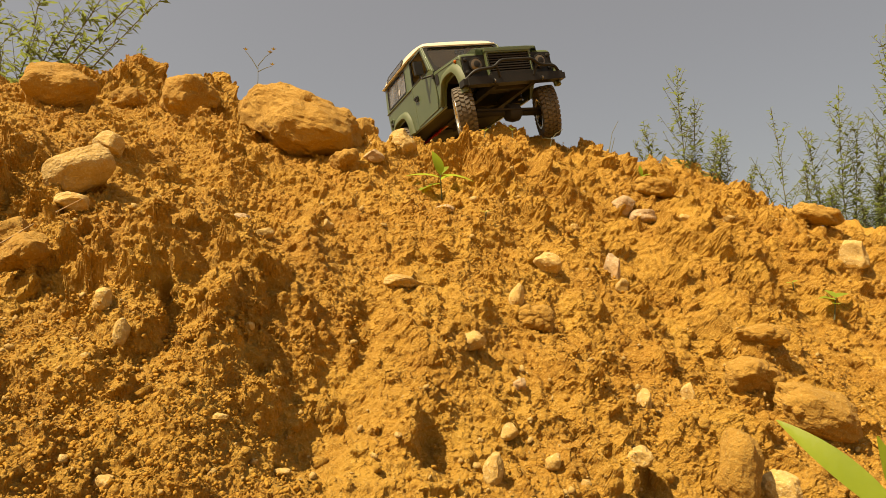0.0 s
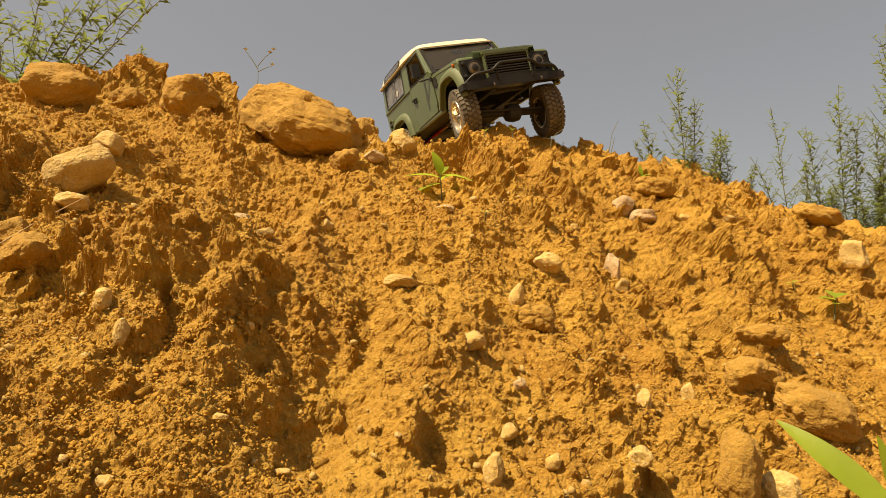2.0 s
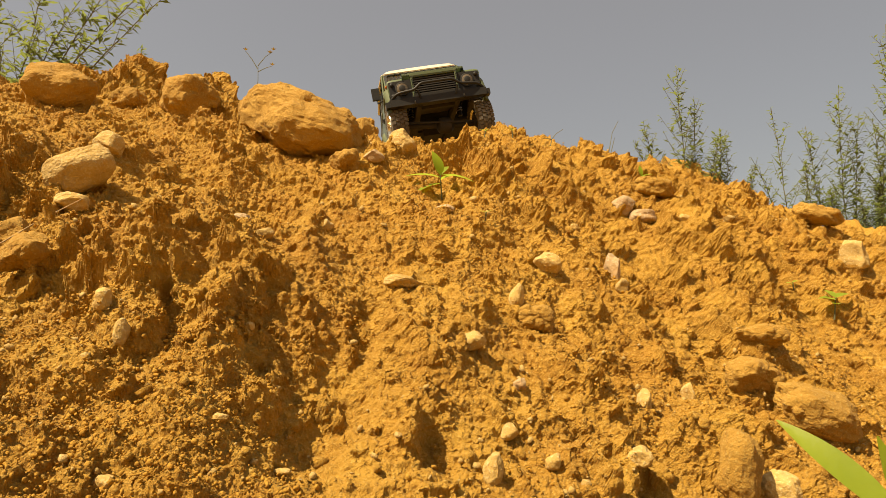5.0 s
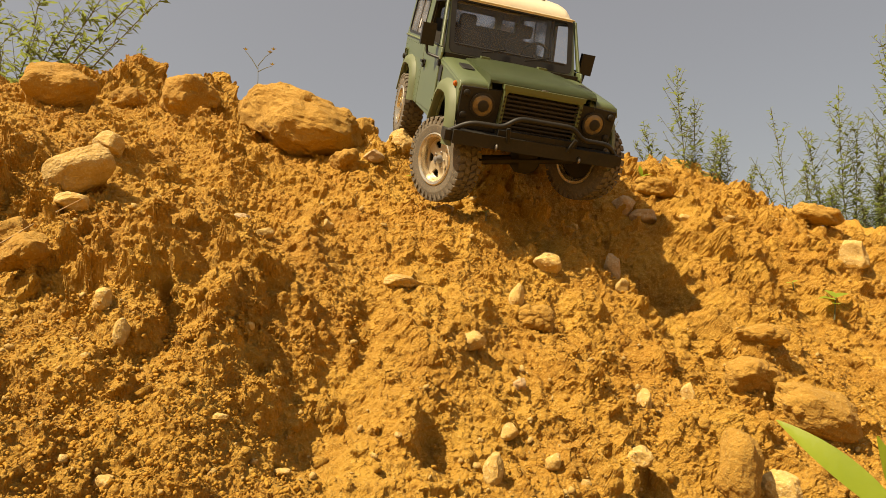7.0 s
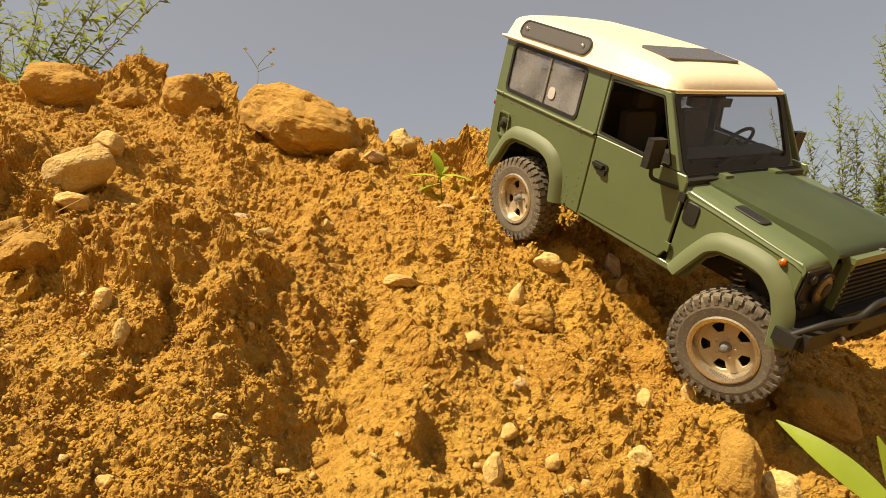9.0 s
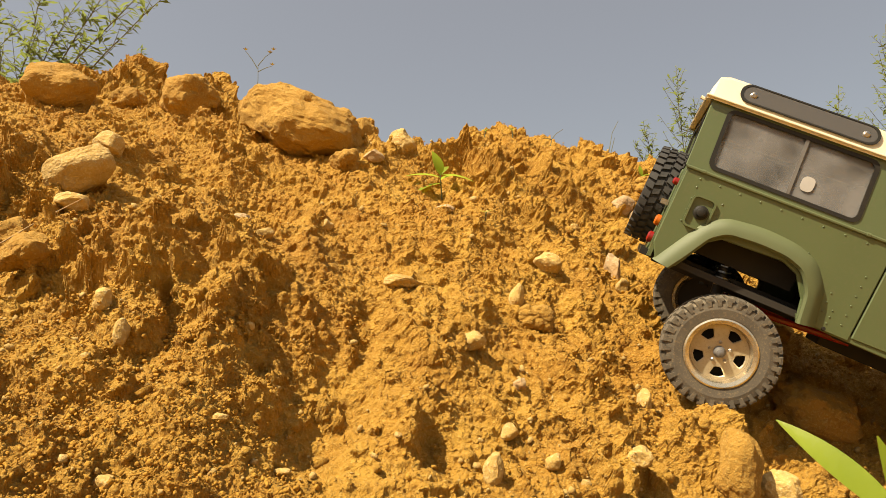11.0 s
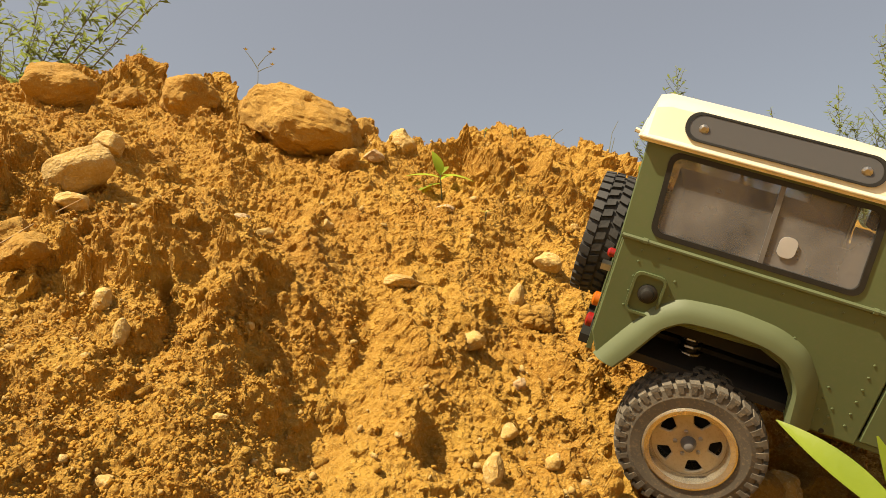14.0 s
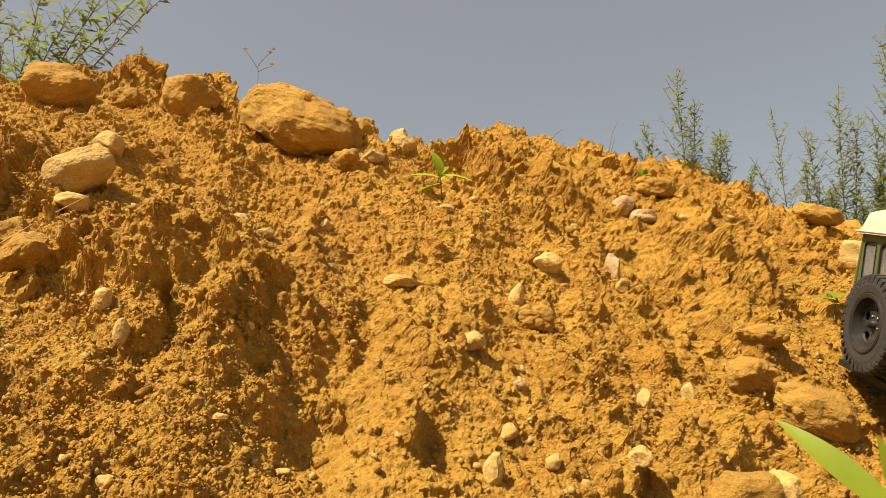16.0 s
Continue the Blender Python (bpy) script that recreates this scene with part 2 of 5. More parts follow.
def rock_mesh(name, rx, ry, rz, seed, mat, rough=0.22, cuts=5, level=3, grain=0.0):
    """A broken stone: a ball cut by flat planes, then roughened."""
    rng = random.Random(seed)
    bm = bmesh.new()
    bmesh.ops.create_icosphere(bm, subdivisions=level, radius=1)
    planes = []
    for _ in range(cuts):
        n = Vector((rng.uniform(-1, 1), rng.uniform(-1, 1), rng.uniform(-0.6, 1))).normalized()
        planes.append((n, rng.uniform(0.55, 0.85)))
    off = Vector((rng.uniform(0, 50), rng.uniform(0, 50), rng.uniform(0, 50)))
    for v in bm.verts:
        c = v.co
        for n, d in planes:
            over = c.dot(n) - d
            if over > 0:
                c -= n * over * 0.88
        w = noise.noise(c * 1.3 + off) * rough + noise.noise(c * 4 + off) * rough * 0.26 + noise.noise(c * 11 + off) * rough * 0.09 + noise.noise(c * 23 + off) * rough * 0.06 + noise.noise(c * 47 + off) * rough * 0.04
        c *= 1 + w
        v.co = Vector((c.x * rx, c.y * ry, c.z * rz))
    bm.normal_update()
    if grain:  # soil that clings to it
        at = np.array([v.co for v in bm.verts]) + seed
        rise = grain * (0.45 * granules(at, 0.016, 7) + 0.50 * granules(at, 0.0075, 8))
        patch = np.clip(0.8 + 3.0 * soft_noise(at[:, 0] + at[:, 2], at[:, 1] + at[:, 2] * 0.7, 0.03, 9), 0.1, 1.5)
        for v, k in zip(list(bm.verts), rise * patch):
            v.co += v.normal * k
        bm.normal_update()
    me = bpy.data.meshes.new(name)
    bm.to_mesh(me)
    bm.free()
    me.materials.append(mat)
    return me


def stones(name, rows, mat, label, group, sink=0.25, level=4, rough=0.2):
    for k, (x, y, rx, rz, turn) in enumerate(rows):
        p, n = soil_point(np.array([x]), np.array([y]))
        rng = random.Random(k * 7 + len(name))
        ob = new(name, rock_mesh(name, rx * 1.05, (rx + rz) * 0.5, rz * 1.1, k * 13 + len(label), mat, rough, 3 if name == "boulder" else 6, level, 0.6 if name == "boulder" else 0.18 if rx > 0.014 else 0.0))
        p = Vector(p[0]) + Vector(n[0]) * rz * (0.5 - sink)
        ob.matrix_world = Matrix.Translation(p) @ pose(0, 0, 0, rng.uniform(-12, 12), turn, rng.uniform(-15, 15))
        tagged(ob, label, "stone", group)

BOULDERS = (
    (-0.214, 0.912, 0.0900, 0.0460, 14),
    (-0.546, 0.866, 0.0475, 0.0330, -8),
    (-0.472, 0.925, 0.0233, 0.0178, 0),
    (-0.381, 0.926, 0.0403, 0.0340, 5),
    (-0.375, 0.555, 0.0198, 0.0198, 0),
    (-0.335, 0.514, 0.0193, 0.0136, -25),
    (-0.123, 0.941, 0.0192, 0.0162, 0),
    (-0.008, 0.993, 0.0338, 0.0162, -8),
    (-0.131, 0.835, 0.0207, 0.0121, 0),
    (0.343, 1.047, 0.0291, 0.0169, 12),
    (0.685, 1.183, 0.0379, 0.0189, 12),
    (0.093, 0.622, 0.0163, 0.0114, 0),
    (0.348, 0.714, 0.0242, 0.0112, 0),
    (0.314, 0.654, 0.0240, 0.0169, 0),
    (0.366, 0.636, 0.0390, 0.0215, 20),
)
PALES = (
    (-0.392, 0.674, 0.0371, 0.0215, -32),
    (-0.389, 0.730, 0.0182, 0.0126, 22),
    (-0.368, 0.622, 0.0169, 0.0098, 0),
    (-0.064, 0.940, 0.0268, 0.0181, -5),
    (0.701, 1.093, 0.0266, 0.0242, 0),
    (0.117, 0.713, 0.0157, 0.0113, 0),
    (-0.040, 0.607, 0.0192, 0.0059, 5),
    (0.024, 0.548, 0.0119, 0.0086, -15),
    (0.151, 0.497, 0.0093, 0.0076, -10),
    (0.272, 0.522, 0.0155, 0.0134, 0),
    (0.168, 0.463, 0.0121, 0.0066, -20),
    (0.036, 0.443, 0.0068, 0.0113, 0),
)
CHIPS = (
    (0.201, 0.724, 0.0076, 0.0083, 0),
    (-0.173, 0.618, 0.0088, 0.0066, 0),
    (-0.125, 0.696, 0.0056, 0.0062, 0),
    (0.188, 0.874, 0.0055, 0.0055, 0),
    (0.348, 0.947, 0.0126, 0.0051, 0),
    (-0.147, 0.493, 0.0039, 0.0034, 0),
    (0.182, 0.570, 0.0064, 0.0110, 0),
    (0.231, 0.600, 0.0057, 0.0103, 0),
    (0.079, 0.462, 0.0055, 0.0059, 30),
    (-0.098, 0.413, 0.0063, 0.0021, 0),
    (-0.241, 0.462, 0.0064, 0.0080, 0),
    (-0.217, 0.444, 0.0050, 0.0088, 0),
    (-0.183, 0.362, 0.0061, 0.0043, 0),
    (-0.139, 0.414, 0.0053, 0.0025, 0),
    (-0.259, 0.549, 0.0039, 0.0053, -30),
    (0.073, 0.635, 0.0083, 0.0125, 0),
    (0.482, 1.069, 0.0095, 0.0057, 0),
    (0.052, 0.482, 0.0070, 0.0062, -20),
)
GREYS = (
    (0.275, 0.959, 0.0180, 0.0146, 0),
    (0.301, 0.949, 0.0203, 0.0110, 0),
    (-0.202, 0.632, 0.0118, 0.0084, 0),
    (0.001, 0.761, 0.0109, 0.0061, 10),
    (0.201, 0.756, 0.0100, 0.0167, 0),
    (-0.096, 0.859, 0.0140, 0.0085, 0),
    (0.067, 0.533, 0.0060, 0.0051, 0),
)
stones("boulder", BOULDERS, BOULDER_M, "sand-coated ochre boulder half buried in loam", "boulders in the mound", 0.0, 5, 0.26)
stones("stone", PALES, PALE_M, "pale tan limestone lying on the ochre slope", "pale stones on the slope", 0.0, 5, 0.2)
stones("stone_chip", CHIPS, PALE_M, "small whitish stone chip stuck in the soil", "stone chips on the slope", 0.05, 3, 0.2)
stones("stone", GREYS, GREY_M, "greyish weathered stone in the ochre soil", "grey stones on the slope", 0.1, 4, 0.22)

# ---- loose crumbs and pebbles ----


def scatter(name, count, lo, hi, mat, seed, label, category):
    """Many small broken bits that lie on the soil, in one mesh."""
    rng = np.random.RandomState(seed)
    y = 0.27 + 1.0 * rng.rand(count * 3) ** 1.25
    x = (rng.rand(count * 3) * 2 - 1) * np.minimum(0.95, 0.09 + 0.80 * y)
    dense = soft_noise(x, y, 0.09, seed) + 0.6 * soft_noise(x, y, 0.025, seed + 1) + 0.25 > rng.rand(count * 3) * 0.7
    x, y = x[dense][:count], y[dense][:count]
    n = len(x)
    p, nor = soil_point(x, y)
    size = lo + (hi - lo) * rng.rand(n) ** 3.2
    t = (1 + 5 ** 0.5) / 2
    ico = np.array([(-1, t, 0), (1, t, 0), (-1, -t, 0), (1, -t, 0), (0, -1, t), (0, 1, t), (0, -1, -t), (0, 1, -t), (t, 0, -1), (t, 0, 1), (-t, 0, -1), (-t, 0, 1)], float) / math.sqrt(1 + t * t)
    tri = np.array([(0, 11, 5), (0, 5, 1), (0, 1, 7), (0, 7, 10), (0, 10, 11), (1, 5, 9), (5, 11, 4), (11, 10, 2), (10, 7, 6), (7, 1, 8), (3, 9, 4), (3, 4, 2), (3, 2, 6), (3, 6, 8), (3, 8, 9), (4, 9, 5), (2, 4, 11), (6, 2, 10), (8, 6, 7), (9, 8, 1)])
    v = ico[None] * (0.55 + 0.75 * rng.rand(n, 12, 1)) * (0.45 + 0.95 * rng.rand(n, 1, 3))
    a = rng.rand(n, 3) * 6.283
    for i, j, k in ((0, 1, 0), (1, 2, 1), (0, 2, 2)):
        c, s = np.cos(a[:, k])[:, None], np.sin(a[:, k])[:, None]
        v[:, :, i], v[:, :, j] = v[:, :, i] * c - v[:, :, j] * s, v[:, :, i] * s + v[:, :, j] * c
    v = v * size[:, None, None] + (p + nor * (0.0012 - size[:, None] * 0.25))[:, None, :]
    f = tri[None] + (np.arange(n) * 12)[:, None, None]
    me = bpy.data.meshes.new(name)
    me.vertices.add(n * 12)
    me.vertices.foreach_set("co", v.astype(np.float32).ravel())
    me.loops.add(n * 60)
    me.loops.foreach_set("vertex_index", f.astype(np.int32).ravel())
    me.polygons.add(n * 20)
    me.polygons.foreach_set("loop_start", np.arange(0, n * 60, 3, dtype=np.int32))
    me.update(calc_edges=True)
    me.materials.append(mat)
    tagged(new(name, me), label, category, kind="stuff")


scatter("soil_crumbs", 32000, 0.0006, 0.0019, CRUMB, 5, "loose crumbs of ochre loam on the mound", "soil")
scatter("pebbles", 1300, 0.0010, 0.0042, PALE_M, 9, "small pale pebbles strewn over the ochre soil", "pebbles")
scatter("soil_clods", 260, 0.0025, 0.006, SOIL, 12, "broken angular clods of ochre loam", "soil")

# a stone that the car knocks over
loose_stone = new("loose_stone", rock_mesh("loose_stone", 0.0180, 0.014, 0.0300, 77, BOULDER_M, 0.24, 4, 5))
tagged(loose_stone, "tan oblong stone standing loose at the foot", "stone")

# ---- weeds and seedlings ----


def leaf_faces(verts, faces, at, way, up, length, width, fold=0.18, droop=0.15, n=3):
    """A lance-shaped leaf with a folded midrib."""
    way, side = way.normalized(), way.cross(up)
    side = side.normalized() if side.length > 1e-6 else Vector((1, 0, 0))
    nor = side.cross(way).normalized()
    k0 = len(verts)
    for i in range(n + 1):
        k = i / n
        w = width * 0.5 * (math.sin(math.pi * min(1, k * 0.92 + 0.08)) ** 0.8 if 0 < i < n else 0.06)
        c = at + way * length * k - nor * droop * length * k * k
        verts += [tuple(c - side * w + nor * fold * w), tuple(c), tuple(c + side * w + nor * fold * w)]
    for i in range(n):
        b = k0 + i * 3
        faces += [(b, b + 1, b + 4, b + 3), (b + 1, b + 2, b + 5, b + 4)]


def stalk(verts, faces, pts, r0, r1, seg=5):
    k0 = len(verts)
    for i, p in enumerate(pts):
        d = (pts[min(i + 1, len(pts) - 1)] - pts[max(i - 1, 0)]).normalized()
        s = d.cross(Vector((0.3, 0.9, 0.2))).normalized()
        u = s.cross(d)
        r = r0 + (r1 - r0) * i / (len(pts) - 1)
        verts += [tuple(p + (s * math.cos(a) + u * math.sin(a)) * r) for a in [2 * math.pi * j / seg for j in range(seg)]]
    for i in range(len(pts) - 1):
        for j in range(seg):
            a, b = k0 + i * seg + j, k0 + i * seg + (j + 1) % seg
            faces.append((a, b, b + seg, a + seg))


def weed(foot, stems, seed, label, leaf=0.020, side_len=0.32, thin=0.0016, density=1.0, group=""):
    """A tall weed: each stem with its side shoots, and narrow leaves all along."""
    rng = random.Random(seed)
    plant = new("weed")
    plant.location = foot
    tagged(plant, label, "weed", group or "weeds behind the crest")
    for dx, dy, h, lx in stems:
        sv, sf, lv, lf = [], [], [], []
        n = 9
        bend = rng.uniform(-0.05, 0.05)
        main = [Vector((dx + lx * (i / n) ** 1.3 + bend * h * math.sin(2.5 * i / n), dy + rng.uniform(-0.004, 0.004), h * i / n)) for i in range(n + 1)]
        stalk(sv, sf, main, thin, thin * 0.35)
        shoots = [(main, 0.25)]
        for k in range(int(16 * density)):
            t = 0.12 + 0.82 * (k + rng.random()) / (16 * density)
            i = min(int(t * n), n - 1)
            p = main[i].lerp(main[i + 1], t * n - i)
            a = k * 2.4 + rng.uniform(-0.5, 0.5)
            ln = h * side_len * (1 - t * 0.75) * rng.uniform(0.5, 1.0)
            d = Vector((math.cos(a), math.sin(a) * 0.7, rng.uniform(0.7, 1.3))).normalized()
            side = [p + d * ln * j / 4 + Vector((0, 0, ln * 0.25 * (j / 4) ** 2)) for j in range(5)]
            stalk(sv, sf, side, thin * 0.5, thin * 0.2, 4)
            shoots.append((side, 0.0))
        for line, start in shoots:
            length = sum((b - a).length for a, b in zip(line, line[1:]))
            m = max(4, int(length / (leaf * 0.27)))
            for k in range(m):
                t = start + (1 - start) * (k + rng.random()) / m
                i = min(int(t * (len(line) - 1)), len(line) - 2)
                p = line[i].lerp(line[i + 1], t * (len(line) - 1) - i)
                a = rng.uniform(0, 6.283)
                d = Vector((math.cos(a), math.sin(a), rng.uniform(-0.3, 0.9)))
                s = leaf * rng.uniform(0.45, 1.1) * (1.15 - 0.5 * t)
                leaf_faces(lv, lf, p, d, Vector((rng.uniform(-0.4, 0.4), rng.uniform(-0.4, 0.4), 1)), s, s * rng.uniform(0.22, 0.38), 0.2, rng.uniform(0, 0.35), 2)
        st = raw("stem", sv, sf, STEM_M)
        st.parent = plant
        lo = raw("leaves", lv, lf, LEAF_M, False)
        lo.parent = st
        tagged(lo, kind="stuff")


# right of the car's way, behind the crest
weed((0.510, 1.30, 0.47), ((0.0, 0.0, 0.305, -0.01), (0.02, 0.03, 0.25, 0.01), (-0.04, 0.02, 0.19, -0.04), (0.07, 0.01, 0.17, 0.01), (0.03, -0.02, 0.15, 0.03)), 3, "tall grey-green weed with narrow leaves behind the crest", 0.019, 0.34, 0.0013, 1.6)
weed((0.440, 1.27, 0.48), ((0.0, 0.0, 0.12, -0.05), (-0.03, 0.01, 0.09, 0.01)), 4, "low grey-green weed on the crest", 0.015, 0.4, 0.0011)
weed((0.585, 1.30, 0.45), ((0.0, 0.0, 0.175, 0.005), (0.03, 0.0, 0.11, 0.03), (0.055, 0.01, 0.11, 0.01)), 5, "thin grey-green weed behind the crest", 0.014, 0.28, 0.0011)
weed((0.735, 1.36, 0.38), ((0.0, 0.0, 0.32, -0.02), (0.0, 0.02, 0.22, -0.06), (0.02, 0.0, 0.16, 0.03)), 6, "sparse tall weed with drooping side shoots", 0.016, 0.3, 0.0013)
weed((0.905, 1.42, 0.36), ((0.0, 0.0, 0.42, 0.01), (-0.03, 0.02, 0.33, -0.03), (0.03, 0.02, 0.36, 0.03), (-0.06, 0.0, 0.24, -0.02), (0.05, 0.0, 0.27, 0.05), (0.0, 0.03, 0.2, -0.01), (-0.02, 0.0, 0.15, -0.03), (0.03, 0.0, 0.14, 0.02), (-0.05, -0.02, 0.17, 0.0), (0.06, -0.02, 0.18, 0.01), (0.01, -0.03, 0.16, 0.0)), 7, "dense bushy grey-green weed with many upright stems", 0.021, 0.30, 0.0014, 2.1)
weed((1.020, 1.40, 0.34), ((0.0, 0.0, 0.58, 0.01), (0.03, 0.02, 0.45, 0.02), (-0.03, 0.0, 0.34, -0.02), (-0.05, 0.0, 0.22, 0.0), (0.02, 0.0, 0.2, -0.02), (-0.02, 0.02, 0.16, 0.03), (0.0, -0.03, 0.18, 0.0), (0.04, -0.02, 0.2, 0.02), (-0.07, -0.02, 0.15, 0.0)), 8, "dense tall grey-green weed with narrow leaves", 0.021, 0.28, 0.0015, 2.0)
# left, above the boulders
weed((-0.850, 1.22, 0.58), ((0.0, 0.0, 0.42, 0.06), (0.03, 0.02, 0.42, 0.20), (0.02, 0.0, 0.40, 0.30), (0.06, 0.0, 0.34, 0.26), (-0.03, 0.02, 0.40, -0.05), (0.0, 0.0, 0.30, 0.12)), 9, "leaning leafy green weed beside the boulders", 0.030, 0.36, 0.0019, 1.1)
weed((-0.600, 1.20, 0.66), ((0.0, 0.0, 0.11, 0.01),), 10, "small green weed tip above the mound", 0.015, 0.3, 0.001)


def seedling(at, label, leaves, stem_h, seed, r=0.0012):
    """A young plant: a stem, and broad leaves of their own."""
    rng = random.Random(seed)
    p, _ = soil_point(np.array([at[0]]), np.array([at[1]]))
    foot = Vector(p[0]) - Vector((0, 0, 0.002))
    sv, sf = [], []
    top = Vector((rng.uniform(-0.003, 0.003), -0.002, stem_h))
    stalk(sv, sf, [top * (i / 4) for i in range(5)], r, r * 0.6, 6)
    plant = new("seedling")
    plant.location = foot
    tagged(plant, label, "seedling", "seedlings on the slope")
    st = raw("stem", sv, sf, STEM_M)
    st.parent = plant
    for h, a, lift, length, width in leaves:
        lv, lf = [], []
        d = Vector((math.cos(radians(a)), math.sin(radians(a)), lift))
        leaf_faces(lv, lf, top * h, d, Vector((0, -0.25, 1)), length, width, 0.25, 0.25, 6)
        lo = raw("leaf", lv, lf, SEED_M)
        lo.parent = plant


seedling((0.005, 0.850), "fresh green seedling with broad pointed leaves", ((1.0, 0, 0.05, 0.046, 0.018), (0.9, 190, 0.25, 0.048, 0.016), (1.0, 250, 1.8, 0.036, 0.017), (0.65, 215, -0.2, 0.042, 0.015), (0.8, 320, 0.3, 0.030, 0.013), (1.0, 60, 1.2, 0.030, 0.012)), 0.034, 1)
seedling((0.536, 0.869), "small green seedling with dark leaves", ((1.0, 10, 0.5, 0.024, 0.014), (0.9, 190, 0.3, 0.024, 0.014), (0.7, 250, 0.2, 0.020, 0.012), (1.0, 100, 1.0, 0.022, 0.011)), 0.030, 2)
seedling((0.500, 0.900), "small green seedling with dark leaves", ((1.0, 10, 0.5, 0.010, 0.006), (0.9, 190, 0.3, 0.011, 0.006)), 0.018, 3)
seedling((0.350, 1.100), "bright green seedling on the crest", ((1.0, 20, 0.6, 0.026, 0.008), (0.9, 170, 0.7, 0.028, 0.008), (1.0, 250, 1.5, 0.024, 0.008), (0.6, 330, 0.3, 0.022, 0.008), (0.7, 210, 0.4, 0.024, 0.007)), 0.016, 4)
seedling((0.045, 0.740), "tiny green seedling between clods", ((1.0, 30, 0.5, 0.008, 0.004), (0.9, 200, 0.5, 0.008, 0.004)), 0.010, 5)
seedling((0.070, 1.060), "tiny seedling on the crest", ((1.0, 150, 0.9, 0.010, 0.004), (1.0, 10, 1.2, 0.009, 0.004)), 0.012, 6)
seedling((0.115, 1.070), "tiny seedling on the crest", ((1.0, 150, 1.9, 0.010, 0.004), (1.0, 10, 1.2, 0.009, 0.004)), 0.012, 7)

# broad leaves close to the camera
near = new("broadleaf_plant")
near.location = (0.1685, 0.232, 0.0705)
tagged(near, "bright green broad-leaved plant close to the camera", "plant")
sv, sf = [], []
stalk(sv, sf, [Vector((0, 0, 0)), Vector((0.0, 0, 0.03)), Vector((-0.003, 0, 0.055)), Vector((-0.004, 0, 0.075))], 0.0022, 0.0014, 8)
raw("stem", sv, sf, STEM_M).parent = near
for at, to, width, up, droop in (((-0.0149, -0.0080, 0.0686), (-0.0288, 0.0160, 0.0347), 0.0100, (-0.35, -0.6, 0.7), 0.20), ((0.001, 0, 0.042), (-0.019, -0.004, 0.054), 0.010, (-0.2, -1.0, 0.1), 0.05), ((-0.002, 0.0, 0.07), (0.05, 0.02, 0.02), 0.016, (0, -0.4, 0.9), 0.2), ((-0.003, 0.002, 0.05), (-0.024, -0.004, -0.016), 0.014, (-0.1, -0.8, 0.5), 0.0)):
    lv, lf = [], []
    to = Vector(to)
    leaf_faces(lv, lf, Vector(at), to, Vector(up), to.length, width, 0.22, droop, 10)
    raw("leaf", lv, lf, SEED_M).parent = near

# a dry flower stalk, a grass blade and twigs
def spray(name, foot, lines, mat, label, category, r=0.0008):
    thing = new(name)
    thing.location = foot
    tagged(thing, label, category)
    for k, line in enumerate(lines):
        sv, sf = [], []
        pts = [Vector(q) for q in line]
        stalk(sv, sf, pts, r, r * 0.5, 5)
        raw("stem" if k == 0 else "twig", sv, sf, mat).parent = thing
    return thing


fl = spray("flower_stalk", (-0.312, 1.03, 0.60), (((0, 0, 0), (0.002, 0, 0.03), (0.001, 0, 0.058)), ((0.001, 0, 0.05), (-0.01, 0, 0.068), (-0.021, 0, 0.082)), ((0.001, 0, 0.045), (0.014, 0, 0.052), (0.024, 0, 0.055)), ((0.001, 0, 0.056), (0.013, 0, 0.072), (0.024, 0, 0.080))), STEM_M, "thin dry flower stalk with tiny pale blooms", "flower")
for q in ((-0.021, 0, 0.083), (0.025, 0, 0.056), (0.020, 0, 0.078), (0.026, 0, 0.083)):
    lv, lf = [], []
    for a in range(5):
        leaf_faces(lv, lf, Vector(q), Vector((math.cos(a * 1.26), math.sin(a * 1.26), 0.9)), Vector((0, 0, 1)), 0.006, 0.003, 0.2, 0.1, 2)
    raw("flower_head", lv, lf, FLOWER_M, False).parent = fl
spray("grass_blade", (0.300, 1.14, 0.50), (((0, 0, 0), (0.003, 0, 0.04), (0.010, 0, 0.075), (0.022, 0, 0.098)), ((0.001, 0, 0.02), (0.010, 0, 0.05), (0.014, 0, 0.066))), STEM_M, "thin dark grass blade on the crest", "grass")
spray("dry_twig", (0.188, 1.09, 0.535), (((0, 0, 0), (0.002, 0, 0.012), (0.010, 0, 0.022), (0.022, 0, 0.030)), ((0.002, 0, 0.012), (-0.008, 0, 0.014), (-0.016, 0, 0.014))), STEM_M, "small forked dry twig on the crest", "twig", 0.0009)
straw, _ = soil_point(np.array([-0.37, -0.335]), np.array([0.520, 0.600]))
a, b = Vector(straw[0]) + Vector((0, -0.012, 0.012)), Vector(straw[1]) + Vector((0, -0.012, 0.014))
spray("dry_straw", a, (((0, 0, 0), tuple((b - a) * 0.5 + Vector((0, 0, 0.002))), tuple(b - a)),), DRY_M, "dry straw lying across the stones", "straw", 0.0007)

# ---- the scale off-road car ----
K = 0.1165  # the model's scale
GREEN = material("green_paint", (0.092, 0.118, 0.051), (0.082, 0.106, 0.045), 0.05, 0.42, 0.05, 12, third=(0.100, 0.112, 0.055), depth=0.0004)
CREAM = material("cream_paint", (0.66, 0.59, 0.43), (0.60, 0.52, 0.36), 0.08, 0.42, 0.05, 10, third=(0.74, 0.62, 0.42), depth=0.0004)
for paint in (GREEN, CREAM):  # clear varnish
    p = paint.node_tree.nodes["Principled BSDF"]
    p.inputs["Coat Weight"].default_value, p.inputs["Coat Roughness"].default_value = 0.25, 0.30
    p.inputs["Specular IOR Level"].default_value = 0.38
